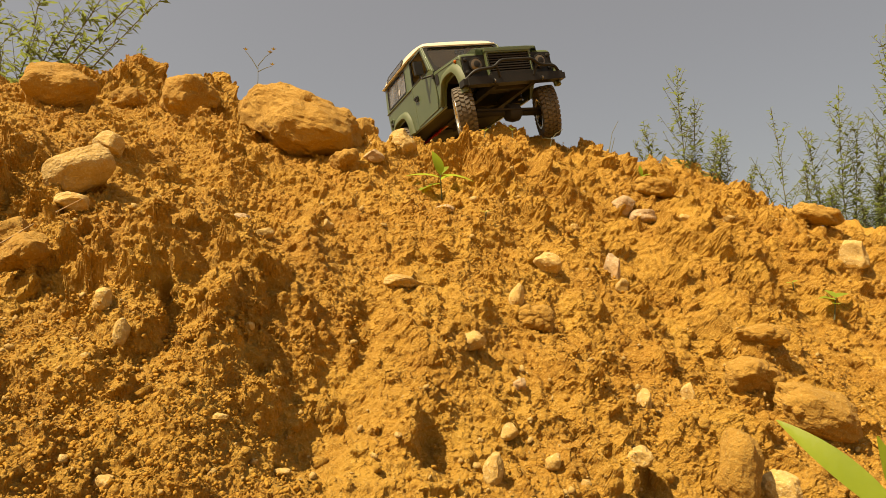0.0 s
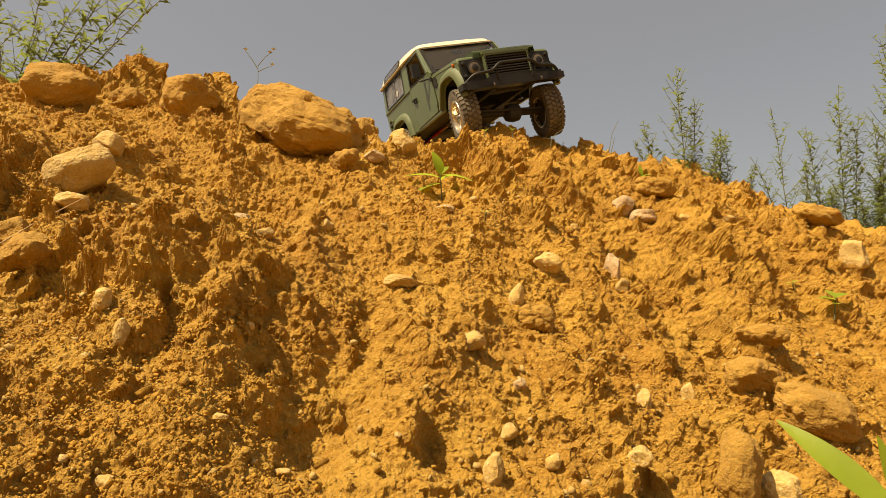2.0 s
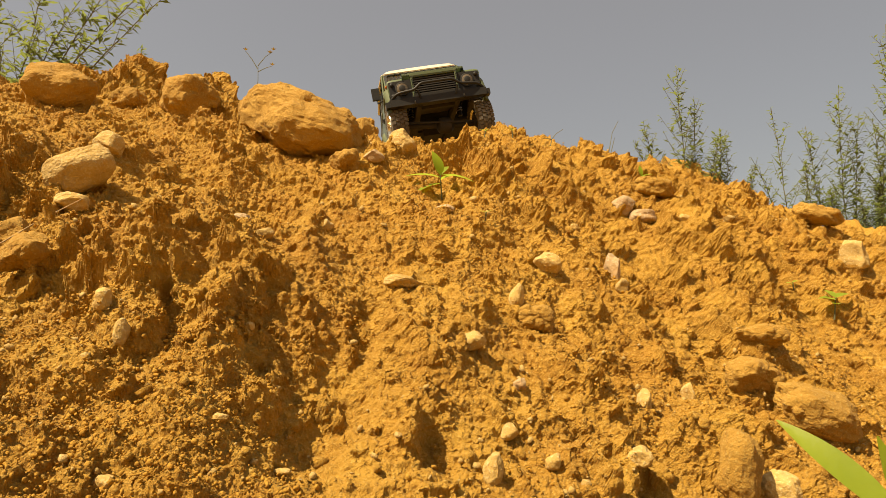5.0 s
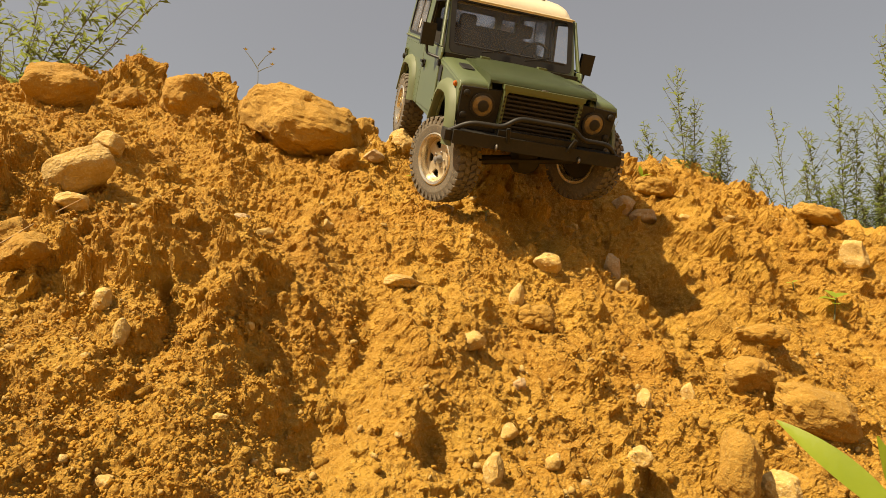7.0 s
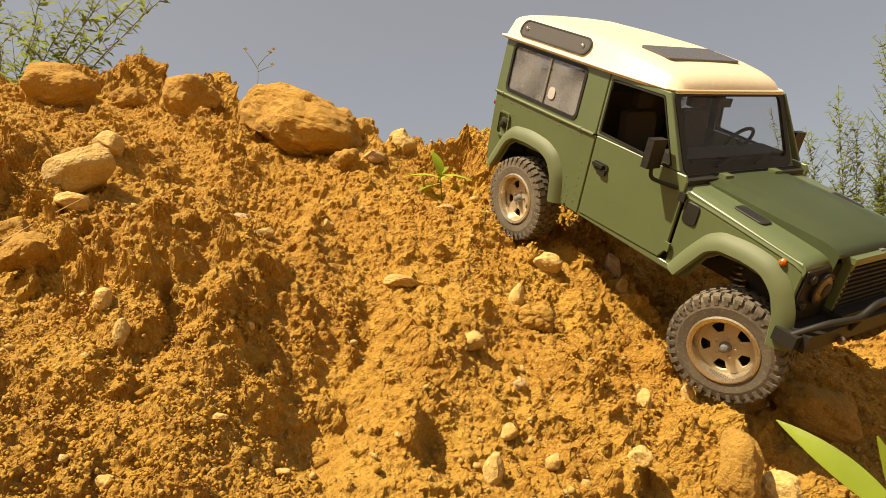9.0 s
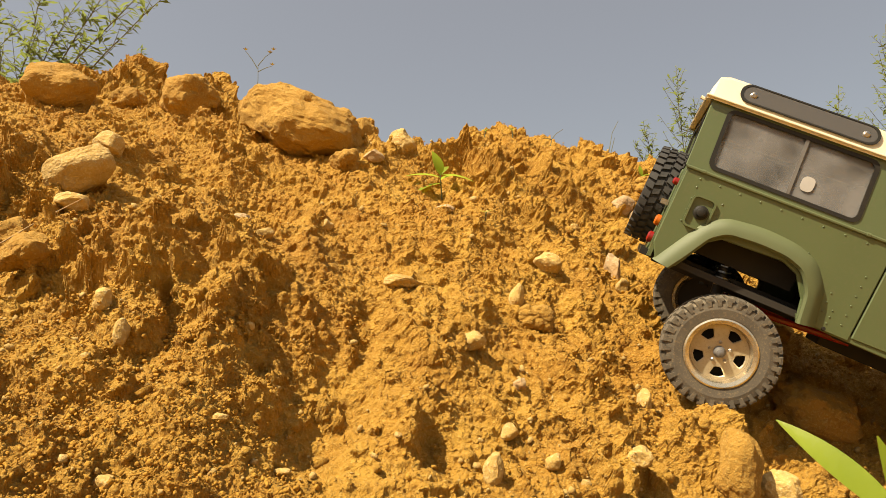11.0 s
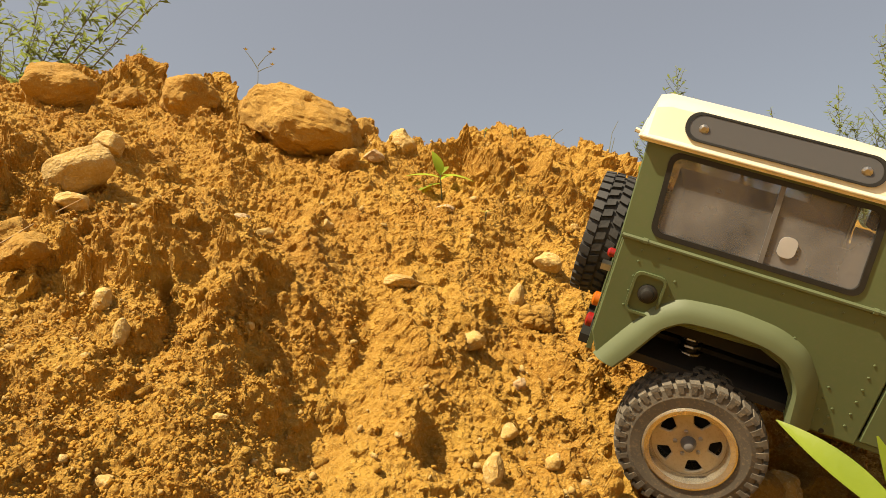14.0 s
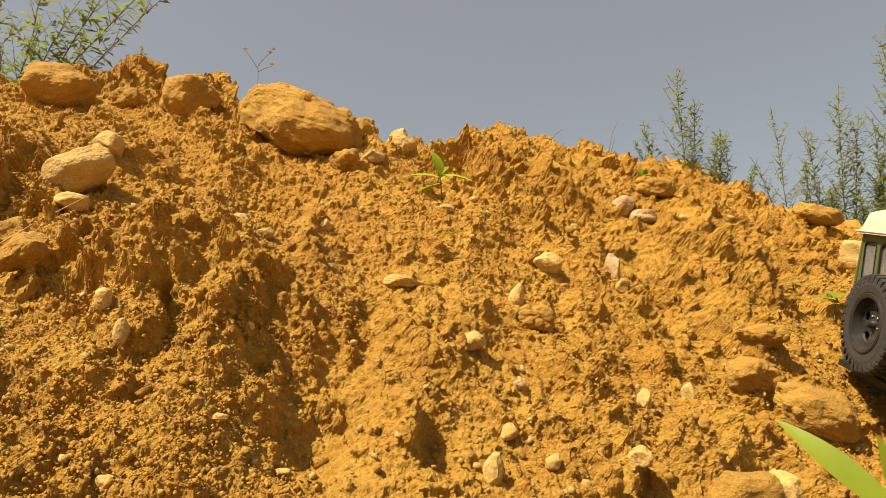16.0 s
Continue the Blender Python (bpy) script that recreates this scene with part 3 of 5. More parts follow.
SATIN = material("satin_green", (0.100, 0.117, 0.050), (0.088, 0.104, 0.044), 0.05, 0.62, 0.05, 12, depth=0.0004)
BLACK = material("black_plastic", (0.015, 0.015, 0.014), (0.024, 0.021, 0.016), 0.03, 0.5, 0.15, 10, third=(0.030, 0.025, 0.018), depth=0.0006)
DARK = material("dark_cabin", (0.026, 0.023, 0.020), (0.040, 0.033, 0.025), 0.04, 0.7, 0.1, 8)
RUBBER = material("dusty_rubber", (0.135, 0.110, 0.075), (0.075, 0.062, 0.046), 0.02, 0.88, 0.3, 9, third=(0.22, 0.16, 0.09), depth=0.0006)
RUBBER_CLEAN = material("black_rubber", (0.022, 0.021, 0.020), (0.035, 0.030, 0.025), 0.02, 0.75, 0.3, 9, depth=0.0006)
SILVER = material("silver_rim", (0.71, 0.65, 0.52), (0.57, 0.48, 0.34), 0.015, 0.27, 0.1, 9, metal=0.85, third=(0.46, 0.37, 0.24), depth=0.0004)
BLACKRIM = material("black_rim", (0.02, 0.02, 0.02), (0.05, 0.045, 0.04), 0.02, 0.35, 0.1, 9, metal=0.3)
STEEL = material("steel", (0.45, 0.43, 0.40), (0.30, 0.27, 0.23), 0.01, 0.35, 0.1, 9, metal=1.0)
RED = material("red_lens", (0.26, 0.014, 0.012), (0.18, 0.010, 0.008), 0.01, 0.2, 0.0)
AMBER = material("amber_lens", (0.45, 0.11, 0.010), (0.36, 0.08, 0.008), 0.01, 0.2, 0.0)
LENS = material("headlamp_glass", (0.20, 0.16, 0.11), (0.12, 0.085, 0.05), 0.012, 0.15, 0.2, 6, metal=0.5)
FILM = material("white_scuff", (0.42, 0.40, 0.37), (0.32, 0.30, 0.27), 0.02, 0.6, 0.0)


for dull in (BLACK, DARK):
    dull.node_tree.nodes["Principled BSDF"].inputs["Specular IOR Level"].default_value = 0.22


def glass(name, clear, tint, cloud=0.0):
    """A thin pane: a clear sheet with gloss, and a cloudy film with painted reflections where cloud is more than 0."""
    m = bpy.data.materials.new(name)
    m.use_nodes = True
    t = m.node_tree
    p = t.nodes["Principled BSDF"]
    p.inputs["Base Color"].default_value, p.inputs["Roughness"].default_value = (*tint, 1), 0.08
    see = t.nodes.new("ShaderNodeBsdfTransparent")
    mix = t.nodes.new("ShaderNodeMixShader")
    mix.inputs[0].default_value = 1 - clear
    if cloud:
        at, nz, mr = t.nodes.new("ShaderNodeTexCoord"), t.nodes.new("ShaderNodeTexNoise"), t.nodes.new("ShaderNodeMapRange")
        nz.inputs["Scale"].default_value, nz.inputs["Detail"].default_value = 22, 4
        mr.inputs[1].default_value, mr.inputs[2].default_value = 0.38, 0.66
        mr.inputs[3].default_value, mr.inputs[4].default_value = 1 - clear, min(1, 1 - clear + cloud)
        t.links.new(at.outputs["Object"], nz.inputs["Vector"])
        t.links.new(nz.outputs[0], mr.inputs[0])
        t.links.new(mr.outputs[0], mix.inputs[0])
    t.links.new(see.outputs[0], mix.inputs[1])
    t.links.new(p.outputs[0], mix.inputs[2])
    t.links.new(mix.outputs[0], t.nodes["Material Output"].inputs[0])
    return m


PANE = glass("clear_pane", 0.82, (0.10, 0.10, 0.10))
# its pale blotches are clouding and sky reflections painted in one
CLOUDY = glass("cloudy_pane", 0.80, (0.20, 0.19, 0.18), 0.60)
SMOKED = glass("smoked_pane", 0.12, (0.085, 0.078, 0.070), 0.0)
DIVIDER = material("grey_trim", (0.16, 0.15, 0.14), (0.11, 0.10, 0.09), 0.01, 0.4, 0.1, 8)
SPOKE = material("dusty_spokes", (0.56, 0.47, 0.32), (0.42, 0.33, 0.20), 0.012, 0.42, 0.2, 8, metal=0.45, third=(0.42, 0.32, 0.20), depth=0.0004)


def part(name, bm, mat, parent, label="", smooth=False):
    for v in bm.verts:
        v.co *= K
    return obj(name, bm, mat, parent, label, smooth)


def round_edges(bm, width, angle=35, seg=2):
    edges = [e for e in bm.edges if len(e.link_faces) == 2 and e.calc_face_angle(0) > radians(angle)]
    if edges:
        bmesh.ops.bevel(bm, geom=edges, offset=width, segments=seg, affect="EDGES", profile=0.6, clamp_overlap=True)
    return bm


def boxed(bm, x0, x1, y0, y1, z0, z1):
    vs = [bm.verts.new((x, y, z)) for x in (x0, x1) for y in (y0, y1) for z in (z0, z1)]
    for q in ((0, 1, 3, 2), (4, 6, 7, 5), (0, 4, 5, 1), (2, 3, 7, 6), (0, 2, 6, 4), (1, 5, 7, 3)):
        bm.faces.new([vs[i] for i in q])
    return bm


def block(x0, x1, y0, y1, z0, z1, r=0.01):
    return round_edges(boxed(bmesh.new(), x0, x1, min(y0, y1), max(y0, y1), z0, z1), r)


def sheet(outer, place, holes=(), thick=(0, 0, 0.02)):
    """A plate with holes, from outlines in its own two axes, with a thickness."""
    bm = bmesh.new()
    edges = []
    for loop in (outer, *holes):
        vs = [bm.verts.new(place(u, v)) for u, v in loop]
        edges += [bm.edges.new((vs[i], vs[(i + 1) % len(vs)])) for i in range(len(vs))]
    bmesh.ops.triangle_fill(bm, use_beauty=True, edges=edges)
    bmesh.ops.recalc_face_normals(bm, faces=bm.faces)
    grown = bmesh.ops.extrude_face_region(bm, geom=list(bm.faces))
    bmesh.ops.translate(bm, vec=Vector(thick), verts=[g for g in grown["geom"] if isinstance(g, bmesh.types.BMVert)])
    bmesh.ops.recalc_face_normals(bm, faces=bm.faces)
    return bm


def rounded(x0, x1, z0, z1, r, n=4, lean0=0.0, lean1=0.0):
    """A rectangle with round corners; its low and high ends may lean."""
    out = []
    for cx, cz, a in ((x1 - r, z1 - r, 0), (x0 + r, z1 - r, 90), (x0 + r, z0 + r, 180), (x1 - r, z0 + r, 270)):
        for i in range(n + 1):
            w = radians(a + 90 * i / n)
            x, z = cx + r * math.cos(w), cz + r * math.sin(w)
            k = (z - z0) / (z1 - z0)
            out.append((x + (lean1 if x > (x0 + x1) / 2 else lean0) * k, z))
    return out


def tube(bm, points, r, seg=10, closed=False):
    """A round bar along points."""
    points = [Vector(p) for p in points]
    rings = []
    for i, p in enumerate(points):
        a, b = points[max(i - 1, 0)], points[min(i + 1, len(points) - 1)]
        d = (b - a).normalized()
        side = d.cross(Vector((0.13, 0.31, 0.94))).normalized()
        up = side.cross(d)
        rr = r[i] if isinstance(r, (list, tuple)) else r
        rings.append([bm.verts.new(p + (side * math.cos(k * 2 * math.pi / seg) + up * math.sin(k * 2 * math.pi / seg)) * rr) for k in range(seg)])
    for a, b in zip(rings, rings[1:]):
        for k in range(seg):
            bm.faces.new((a[k], a[(k + 1) % seg], b[(k + 1) % seg], b[k]))
    bm.faces.new(rings[0][::-1])
    bm.faces.new(rings[-1])
    return bm


def lathe(bm, profile, seg=40, m=Matrix(), caps=True):
    """Turns a profile of (radius, y) round the y axis."""
    rings = [[bm.verts.new(m @ Vector((r * math.cos(k * 2 * math.pi / seg), y, r * math.sin(k * 2 * math.pi / seg)))) for k in range(seg)] for r, y in profile]
    for a, b in zip(rings, rings[1:]):
        for k in range(seg):
            bm.faces.new((a[k], b[k], b[(k + 1) % seg], a[(k + 1) % seg]))
    if caps:
        for ring, flip in ((rings[0], 1), (rings[-1], -1)):
            bm.faces.new(ring[::flip])
    bmesh.ops.recalc_face_normals(bm, faces=bm.faces)
    return bm


def arc(points, n=5):
    """Rounds a chain of points."""
    pts = [Vector(p) for p in points]
    out = [pts[0]]
    for a, b, c in zip(pts, pts[1:], pts[2:]):
        r = min((a - b).length, (c - b).length) * 0.35
        p, q = b + (a - b).normalized() * r, b + (c - b).normalized() * r
        for i in range(n + 1):
            k = i / n
            out.append(p * (1 - k) ** 2 + b * 2 * k * (1 - k) + q * k * k)
    return out + [pts[-1]]


R_TYRE, W_TYRE = 0.428, 0.140  # radius, and half of the width


def wheel(parent, dusty=True, hubbed=True, out=-1):
    """A wheel about its own y axis; out is the side of its face."""
    rim_mat, rubber = (SILVER, RUBBER) if dusty else (BLACKRIM, RUBBER_CLEAN)
    bm = lathe(bmesh.new(), [(0.050, -0.05), (0.044, 0.07), (0.032, 0.085), (0.028, 0.115), (0.012, 0.122)] if out > 0 else [(0.012, -0.122), (0.028, -0.115), (0.032, -0.085), (0.044, -0.07), (0.050, 0.05)], 24)
    hub = part("wheel", bm, DIVIDER if dusty else BLACKRIM, parent, "", True)
    w = W_TYRE
    bm = lathe(bmesh.new(), [(0.245, -w * 0.78), (0.27, -w * 0.95), (0.33, -w), (0.385, -w * 0.93), (0.405, -w * 0.72), (0.408, 0), (0.405, w * 0.72), (0.385, w * 0.93), (0.33, w), (0.27, w * 0.95), (0.245, w * 0.78)], 56, Matrix(), False)
    n = 34
    for i in range(n):  # tread blocks in staggered rows
        for row, (y0, y1, shift, slant) in enumerate(((-1.0, -0.52, 0.0, 0.16), (-0.46, -0.06, 0.5, -0.30), (0.06, 0.46, 0.0, 0.30), (0.52, 1.0, 0.5, -0.16))):
            a = (i + shift) * 2 * math.pi / n
            half = 0.31 * 2 * math.pi / n * (1.1 if row in (0, 3) else 0.95)
            vs = []
            for yy, sk in ((y0 * w, -1), (y1 * w, 1)):
                for da in (-half, half):
                    for r in (0.392, R_TYRE - (0.010 if abs(yy) > 0.9 * w else 0.0)):
                        b = a + da + slant * sk * half * 1.3
                        vs.append(bm.verts.new((r * math.cos(b), yy * (1.0 if r < 0.4 or abs(yy) < 0.9 * w else 0.97), r * math.sin(b))))
            for q in ((0, 1, 3, 2), (4, 6, 7, 5), (0, 4, 5, 1), (2, 3, 7, 6), (1, 5, 7, 3)):
                bm.faces.new([vs[j] for j in q])
        for side in (-1, 1):  # side lugs
            a = (i + (0.0 if side < 0 else 0.5)) * 2 * math.pi / n
            half = 0.22 * 2 * math.pi / n
            vs = [bm.verts.new((r * math.cos(a + da), side * y, r * math.sin(a + da))) for r, y in ((0.352, w * 1.0), (0.405, w * 1.0)) for da in (-half, half)]
            vs += [bm.verts.new((r * math.cos(a + da), side * y, r * math.sin(a + da))) for r, y in ((0.352, w * 0.9), (0.405, w * 0.8)) for da in (-half, half)]
            for q in ((0, 1, 3, 2), (0, 1, 5, 4), (2, 3, 7, 6), (0, 2, 6, 4), (1, 3, 7, 5)):
                bm.faces.new([vs[j] for j in q])
    bmesh.ops.recalc_face_normals(bm, faces=bm.faces)
    part("tyre", bm, rubber, hub, "dusty knobbly rubber tyre" if dusty else "black knobbly rubber tyre")
    o = out * w
    rim = part("rim", lathe(bmesh.new(), [(0.262, o * 0.98), (0.268, o * 0.86), (0.25, o * 0.80), (0.235, o * 0.80), (0.215, o * 0.30), (0.215, -o * 0.8), (0.258, -o * 0.95), (0.232, -o * 0.95), (0.205, -o * 0.75), (0.205, o * 0.28), (0.222, o * 0.95), (0.25, o * 1.02), (0.262, o * 0.98)], 48, Matrix(), False), rim_mat, hub, "", True)
    outer, holes = [(0.213 * math.cos(radians(a)), 0.213 * math.sin(radians(a))) for a in range(0, 360, 8)], []
    for i in range(5):
        c = radians(72 * i + 20)
        hole = []
        for r, da in ((0.116, -0.20), (0.119, 0.20), (0.180, 0.29), (0.187, 0.10), (0.187, -0.10), (0.180, -0.29)):
            hole.append((r * math.cos(c + da), r * math.sin(c + da)))
        holes.append(hole)
    bm = sheet(outer, lambda u, v: Vector((u, o * 0.40, v)), holes, (0, -o * 0.16, 0))
    part("spokes", round_edges(bm, 0.006, 50, 1), SPOKE if dusty else BLACKRIM, rim)
    for i in range(5):
        a = radians(72 * i + 56)
        m = Matrix.Translation((0.075 * math.cos(a), o * 0.40, 0.075 * math.sin(a)))
        part("wheel_nut", lathe(bmesh.new(), [(0.013, -0.005), (0.013, 0.012), (0.008, 0.016)] if out > 0 else [(0.008, -0.016), (0.013, -0.012), (0.013, 0.005)], 6, m), STEEL, rim)
    part("brake_disc", lathe(bmesh.new(), [(0.19, -o * 0.55 - 0.01), (0.205, -o * 0.55), (0.19, -o * 0.55 + 0.01)], 32), DARK, hub)
    if dusty:
        for i in range(20):
            a = radians(18 * i)
            m = Matrix.Translation((0.237 * math.cos(a), o * 0.86, 0.237 * math.sin(a)))
            part("rim_bolt", lathe(bmesh.new(), [(0.008, -0.01), (0.008, 0.008)], 6, m), SILVER, rim)
    return hub


def build_car():
    car = new("model_car")
    tagged(car, "dusty green radio-controlled off-road car with cream roof", "model car")
    low, top, lean = 0.82, 0.765, 1.0

    def side_place(s):
        def f(x, z):
            y = low if z <= 1.225 else low + (top - low) * (z - 1.225) / 0.545
            return Vector((x, s * y, z))
        return f

    for s in (-1, 1):
        f = side_place(s)
        th = (0, -s * 0.025, 0)
        # rear quarter, lower half, with the wheel's cut-out
        lowq = [(-1.86, 1.225), (-1.86, 0.62), (-1.80, 0.50), (-1.64, 0.50), (-1.50, 0.76), (-1.42, 0.82), (-0.98, 0.84), (-0.86, 0.79), (-0.76, 0.64), (-0.73, 0.49), (-0.364, 0.49), (-0.364, 1.225)]
        quarter = part("rear_quarter", round_edges(sheet(lowq, f, (), th), 0.008, 40, 1), GREEN, car)
        upq = [(-1.88, 1.235), (-0.374, 1.235), (-0.418, 1.77), (-1.90, 1.77)]
        win = rounded(-1.72, -0.66, 1.285, 1.725, 0.05, 4, -0.03, -0.03)
        upper = part("upper_side", round_edges(sheet(upq, f, (win[::-1],), th), 0.006, 40, 1), GREEN, car)
        wbig = rounded(-1.735, -0.645, 1.272, 1.74, 0.06, 4, -0.03, -0.03)
        seal = part("window_seal", sheet(wbig, lambda x, z: f(x, z) + Vector((0, s * 0.008, 0)), (rounded(-1.705, -0.675, 1.30, 1.712, 0.045, 4, -0.03, -0.03)[::-1],), (0, -s * 0.02, 0)), BLACK, upper)
        pane = part("side_window", sheet(win, lambda x, z: f(x, z) + Vector((0, -s * 0.008, 0)), (), (0, -s * 0.006, 0)), CLOUDY, upper, "clouded sliding side window with pale reflections in its film")
        pane.visible_shadow = False
        part("window_label", sheet(rounded(-1.10, -1.01, 1.36, 1.47, 0.035, 4), lambda x, z: f(x, z) + Vector((0, s * 0.001, 0)), (), (0, -s * 0.004, 0)), FILM, upper, "pale scuffed patch on the window")
        part("window_divider", sheet([(-1.165, 1.30), (-1.14, 1.30), (-1.165, 1.715), (-1.19, 1.715)], lambda x, z: f(x, z) + Vector((0, s * 0.004, 0)), (), (0, -s * 0.01, 0)), DIVIDER, upper)
        # waist rail and its joints
        part("waist_rail", tube(bmesh.new(), [(-1.87, s * (low + 0.004), 1.232), (-0.385, s * (low + 0.004), 1.232)], 0.014, 8), SATIN, car, "", True)
        for x in (-1.74, -0.56):
            part("rail_clip", tube(bmesh.new(), [(x - 0.012, s * (low + 0.004), 1.232), (x + 0.012, s * (low + 0.004), 1.232)], 0.019, 8), SATIN, car, "", True)
        # rivets in rows
        rows = [(-1.74 + 0.15 * i, 1.175) for i in range(9)] + [(-1.40 + 0.11 * i, 0.965) for i in range(6)] + [(-0.45, 0.58 + 0.075 * i) for i in range(6)] + [(-0.60, 0.55 + 0.07 * i) for i in range(4)] + [(-0.54, 0.55 + 0.05 * i) for i in range(3)] + [(-1.74, 0.84 + 0.09 * i) for i in range(4)] + [(-1.52, 0.88 + 0.09 * i) for i in range(3)]
        for x, z in rows:
            m = Matrix.Translation((x, s * low, z)) @ Matrix.Rotation(0 if s > 0 else math.pi, 4, "X")
            part("rivet", lathe(bmesh.new(), [(0.0078, 0.0), (0.0068, 0.003), (0.004, 0.0045)], 6, m), GREEN, quarter)
        # filler recess and cap
        fr = rounded(-1.72, -1.57, 0.83, 1.05, 0.03, 3)
        part("filler_frame", sheet(rounded(-1.735, -1.555, 0.815, 1.065, 0.04, 3), lambda x, z: Vector((x, s * (low + 0.022), z)), (fr[::-1],), (0, -s * 0.026, 0)), GREEN, quarter)
        m = Matrix.Translation((-1.635, s * (low + 0.0), 0.945)) @ Matrix.Rotation(0 if s > 0 else math.pi, 4, "X")
        part("filler_cap", lathe(bmesh.new(), [(0.055, -0.01), (0.055, 0.015), (0.04, 0.022), (0.032, 0.05), (0.02, 0.055)], 20, m), BLACK, quarter, "black fuel filler cap", True)
        # flared arches
        for name, pts in (("rear_arch", [(-1.68, 0.47), (-1.60, 0.60), (-1.50, 0.79), (-1.40, 0.865), (-1.18, 0.885), (-0.98, 0.875), (-0.85, 0.83), (-0.755, 0.70), (-0.72, 0.47)]), ("front_arch", [(0.84, 0.50), (0.94, 0.66), (1.02, 0.79), (1.11, 0.845), (1.30, 0.86), (1.46, 0.845), (1.57, 0.76), (1.64, 0.62), (1.67, 0.42)])):
            ch = arc([(x, 0, z) for x, z in pts], 3)
            cx, cz = (-1.18, 0.40) if "rear" in name else (1.26, 0.40)
            bm = bmesh.new()
            rings = []
            for p in ch:
                d = Vector((p.x - cx, 0, p.z - cz)).normalized()
                ring = []
                for out_y, out_r in ((low - 0.03, 0.0), (low + 0.045, -0.006), (low + 0.064, 0.010), (low + 0.060, 0.05), (low + 0.040, 0.10), (low - 0.01, 0.135)):
                    ring.append(bm.verts.new((p.x + d.x * out_r, s * out_y, p.z + d.z * out_r)))
                rings.append(ring)
            for a, b in zip(rings, rings[1:]):
                for k in range(6):
                    bm.faces.new((a[k], a[(k + 1) % 6], b[(k + 1) % 6], b[k]))
            bm.faces.new(rings[0])
            bm.faces.new(rings[-1][::-1])
            bmesh.ops.recalc_face_normals(bm, faces=bm.faces)
            part(name, bm, SATIN, car, "", True)
        # door
        dl = [(-0.355, 1.235), (-0.355, 0.515), (0.60, 0.535), (0.655, 0.62), (0.655, 1.19), (0.63, 1.235)]
        door = part("door", round_edges(sheet(dl, f, (), th), 0.008, 40, 1), GREEN, car)
        du = [(-0.365, 1.24), (0.56, 1.24), (0.235, 1.765), (-0.41, 1.765)]
        dw = [(-0.33, 1.265), (0.46, 1.238), (0.47, 1.262), (0.20, 1.715), (0.18, 1.725), (-0.365, 1.715), (-0.375, 1.70), (-0.34, 1.28)]
        part("door_frame", round_edges(sheet(du, f, (dw[::-1],), th), 0.006, 40, 1), GREEN, door)
        part("door_seal", sheet(dw, lambda x, z: f(x, z) + Vector((0, s * 0.005, 0)), ([(x * 0.965 + 0.0028, 1.48 + (z - 1.48) * 0.94) for x, z in dw][::-1],), (0, -s * 0.02, 0)), BLACK, door)
        hb = sheet(rounded(-0.30, -0.13, 0.965, 1.035, 0.02, 3), lambda x, z: Vector((x, s * (low + 0.002), z)), (), (0, s * 0.008, 0))
        hd = part("door_handle", hb, BLACK, door, "black door handle")
        part("handle_grip", block(-0.29, -0.17, s * (low + 0.012), s * (low + 0.04), 0.995, 1.025, 0.008), BLACK, hd)
        part("handle_lever", block(-0.215, -0.135, s * (low + 0.008), s * (low + 0.03), 0.945, 0.99, 0.008), BLACK, hd)
        for z in (0.66, 1.08):
            part("hinge", block(0.635, 0.69, s * low, s * (low + 0.022), z - 0.035, z + 0.035, 0.005), BLACK if z > 1 else GREEN, door)
        # dark strips added behind the door seams to stop light showing through
        for x0, x1, z0, z1, y in ((-0.43, -0.32, 0.55, 1.24, 0.77), (0.60, 0.72, 0.55, 1.14, 0.76)):
            part("seam_backing", block(x0, x1, s * (y - 0.03), s * y, z0, z1, 0.004), DARK, car)
        part("seam_backing", sheet([(-0.43, 1.24), (-0.36, 1.24), (-0.40, 1.76), (-0.47, 1.76)], lambda x, z: f(x, z) - Vector((0, s * 0.03, 0)), (), (0, -s * 0.02, 0)), DARK, car)
        # sill below the door
        part("sill", round_edges(sheet([(-0.72, 0.485), (0.87, 0.475), (0.82, 0.53), (-0.74, 0.53)], lambda x, z: Vector((x, s * (low - 0.01), z)), (), (0, -s * 0.05, 0)), 0.006, 40, 1), GREEN, car)
        for x in (-0.54, 0.78):
            m = Matrix.Translation((x, s * (low - 0.01), 0.508)) @ Matrix.Rotation(0 if s > 0 else math.pi, 4, "X")
            part("body_bolt", lathe(bmesh.new(), [(0.018, -0.004), (0.018, 0.008), (0.012, 0.012)], 8, m), BLACK, car)
        # front wing: side, top and nose
        ws = [(0.675, 1.13), (0.675, 0.50), (0.88, 0.48), (1.00, 0.72), (1.10, 0.80), (1.30, 0.815), (1.46, 0.80), (1.57, 0.70), (1.64, 0.50), (1.68, 0.46), (1.695, 0.62), (1.695, 0.985), (1.67, 1.02), (0.70, 1.14)]
        wing = part("front_wing", round_edges(sheet(ws, lambda x, z: Vector((x, s * (low - 0.012), z)), (), th), 0.008, 40, 1), GREEN, car)
        bm = bmesh.new()
        xs = [0.60, 0.9, 1.2, 1.5, 1.62, 1.68, 1.70]
        zs = [1.155, 1.132, 1.10, 1.066, 1.05, 1.03, 1.00]
        rings = []
        for x, z in zip(xs, zs):
            rings.append([bm.verts.new((x, s * y, z + dz)) for y, dz in ((0.50, 0.004), (0.70, 0.004), (0.765, -0.002), (0.80, -0.02), (0.815, -0.06), (0.80, -0.075), (0.50, -0.05))])
        for a, b in zip(rings, rings[1:]):
            for k in range(7):
                bm.faces.new((a[k], a[(k + 1) % 7], b[(k + 1) % 7], b[k]))
        bm.faces.new(rings[0])
        bm.faces.new(rings[-1][::-1])
        bmesh.ops.recalc_face_normals(bm, faces=bm.faces)
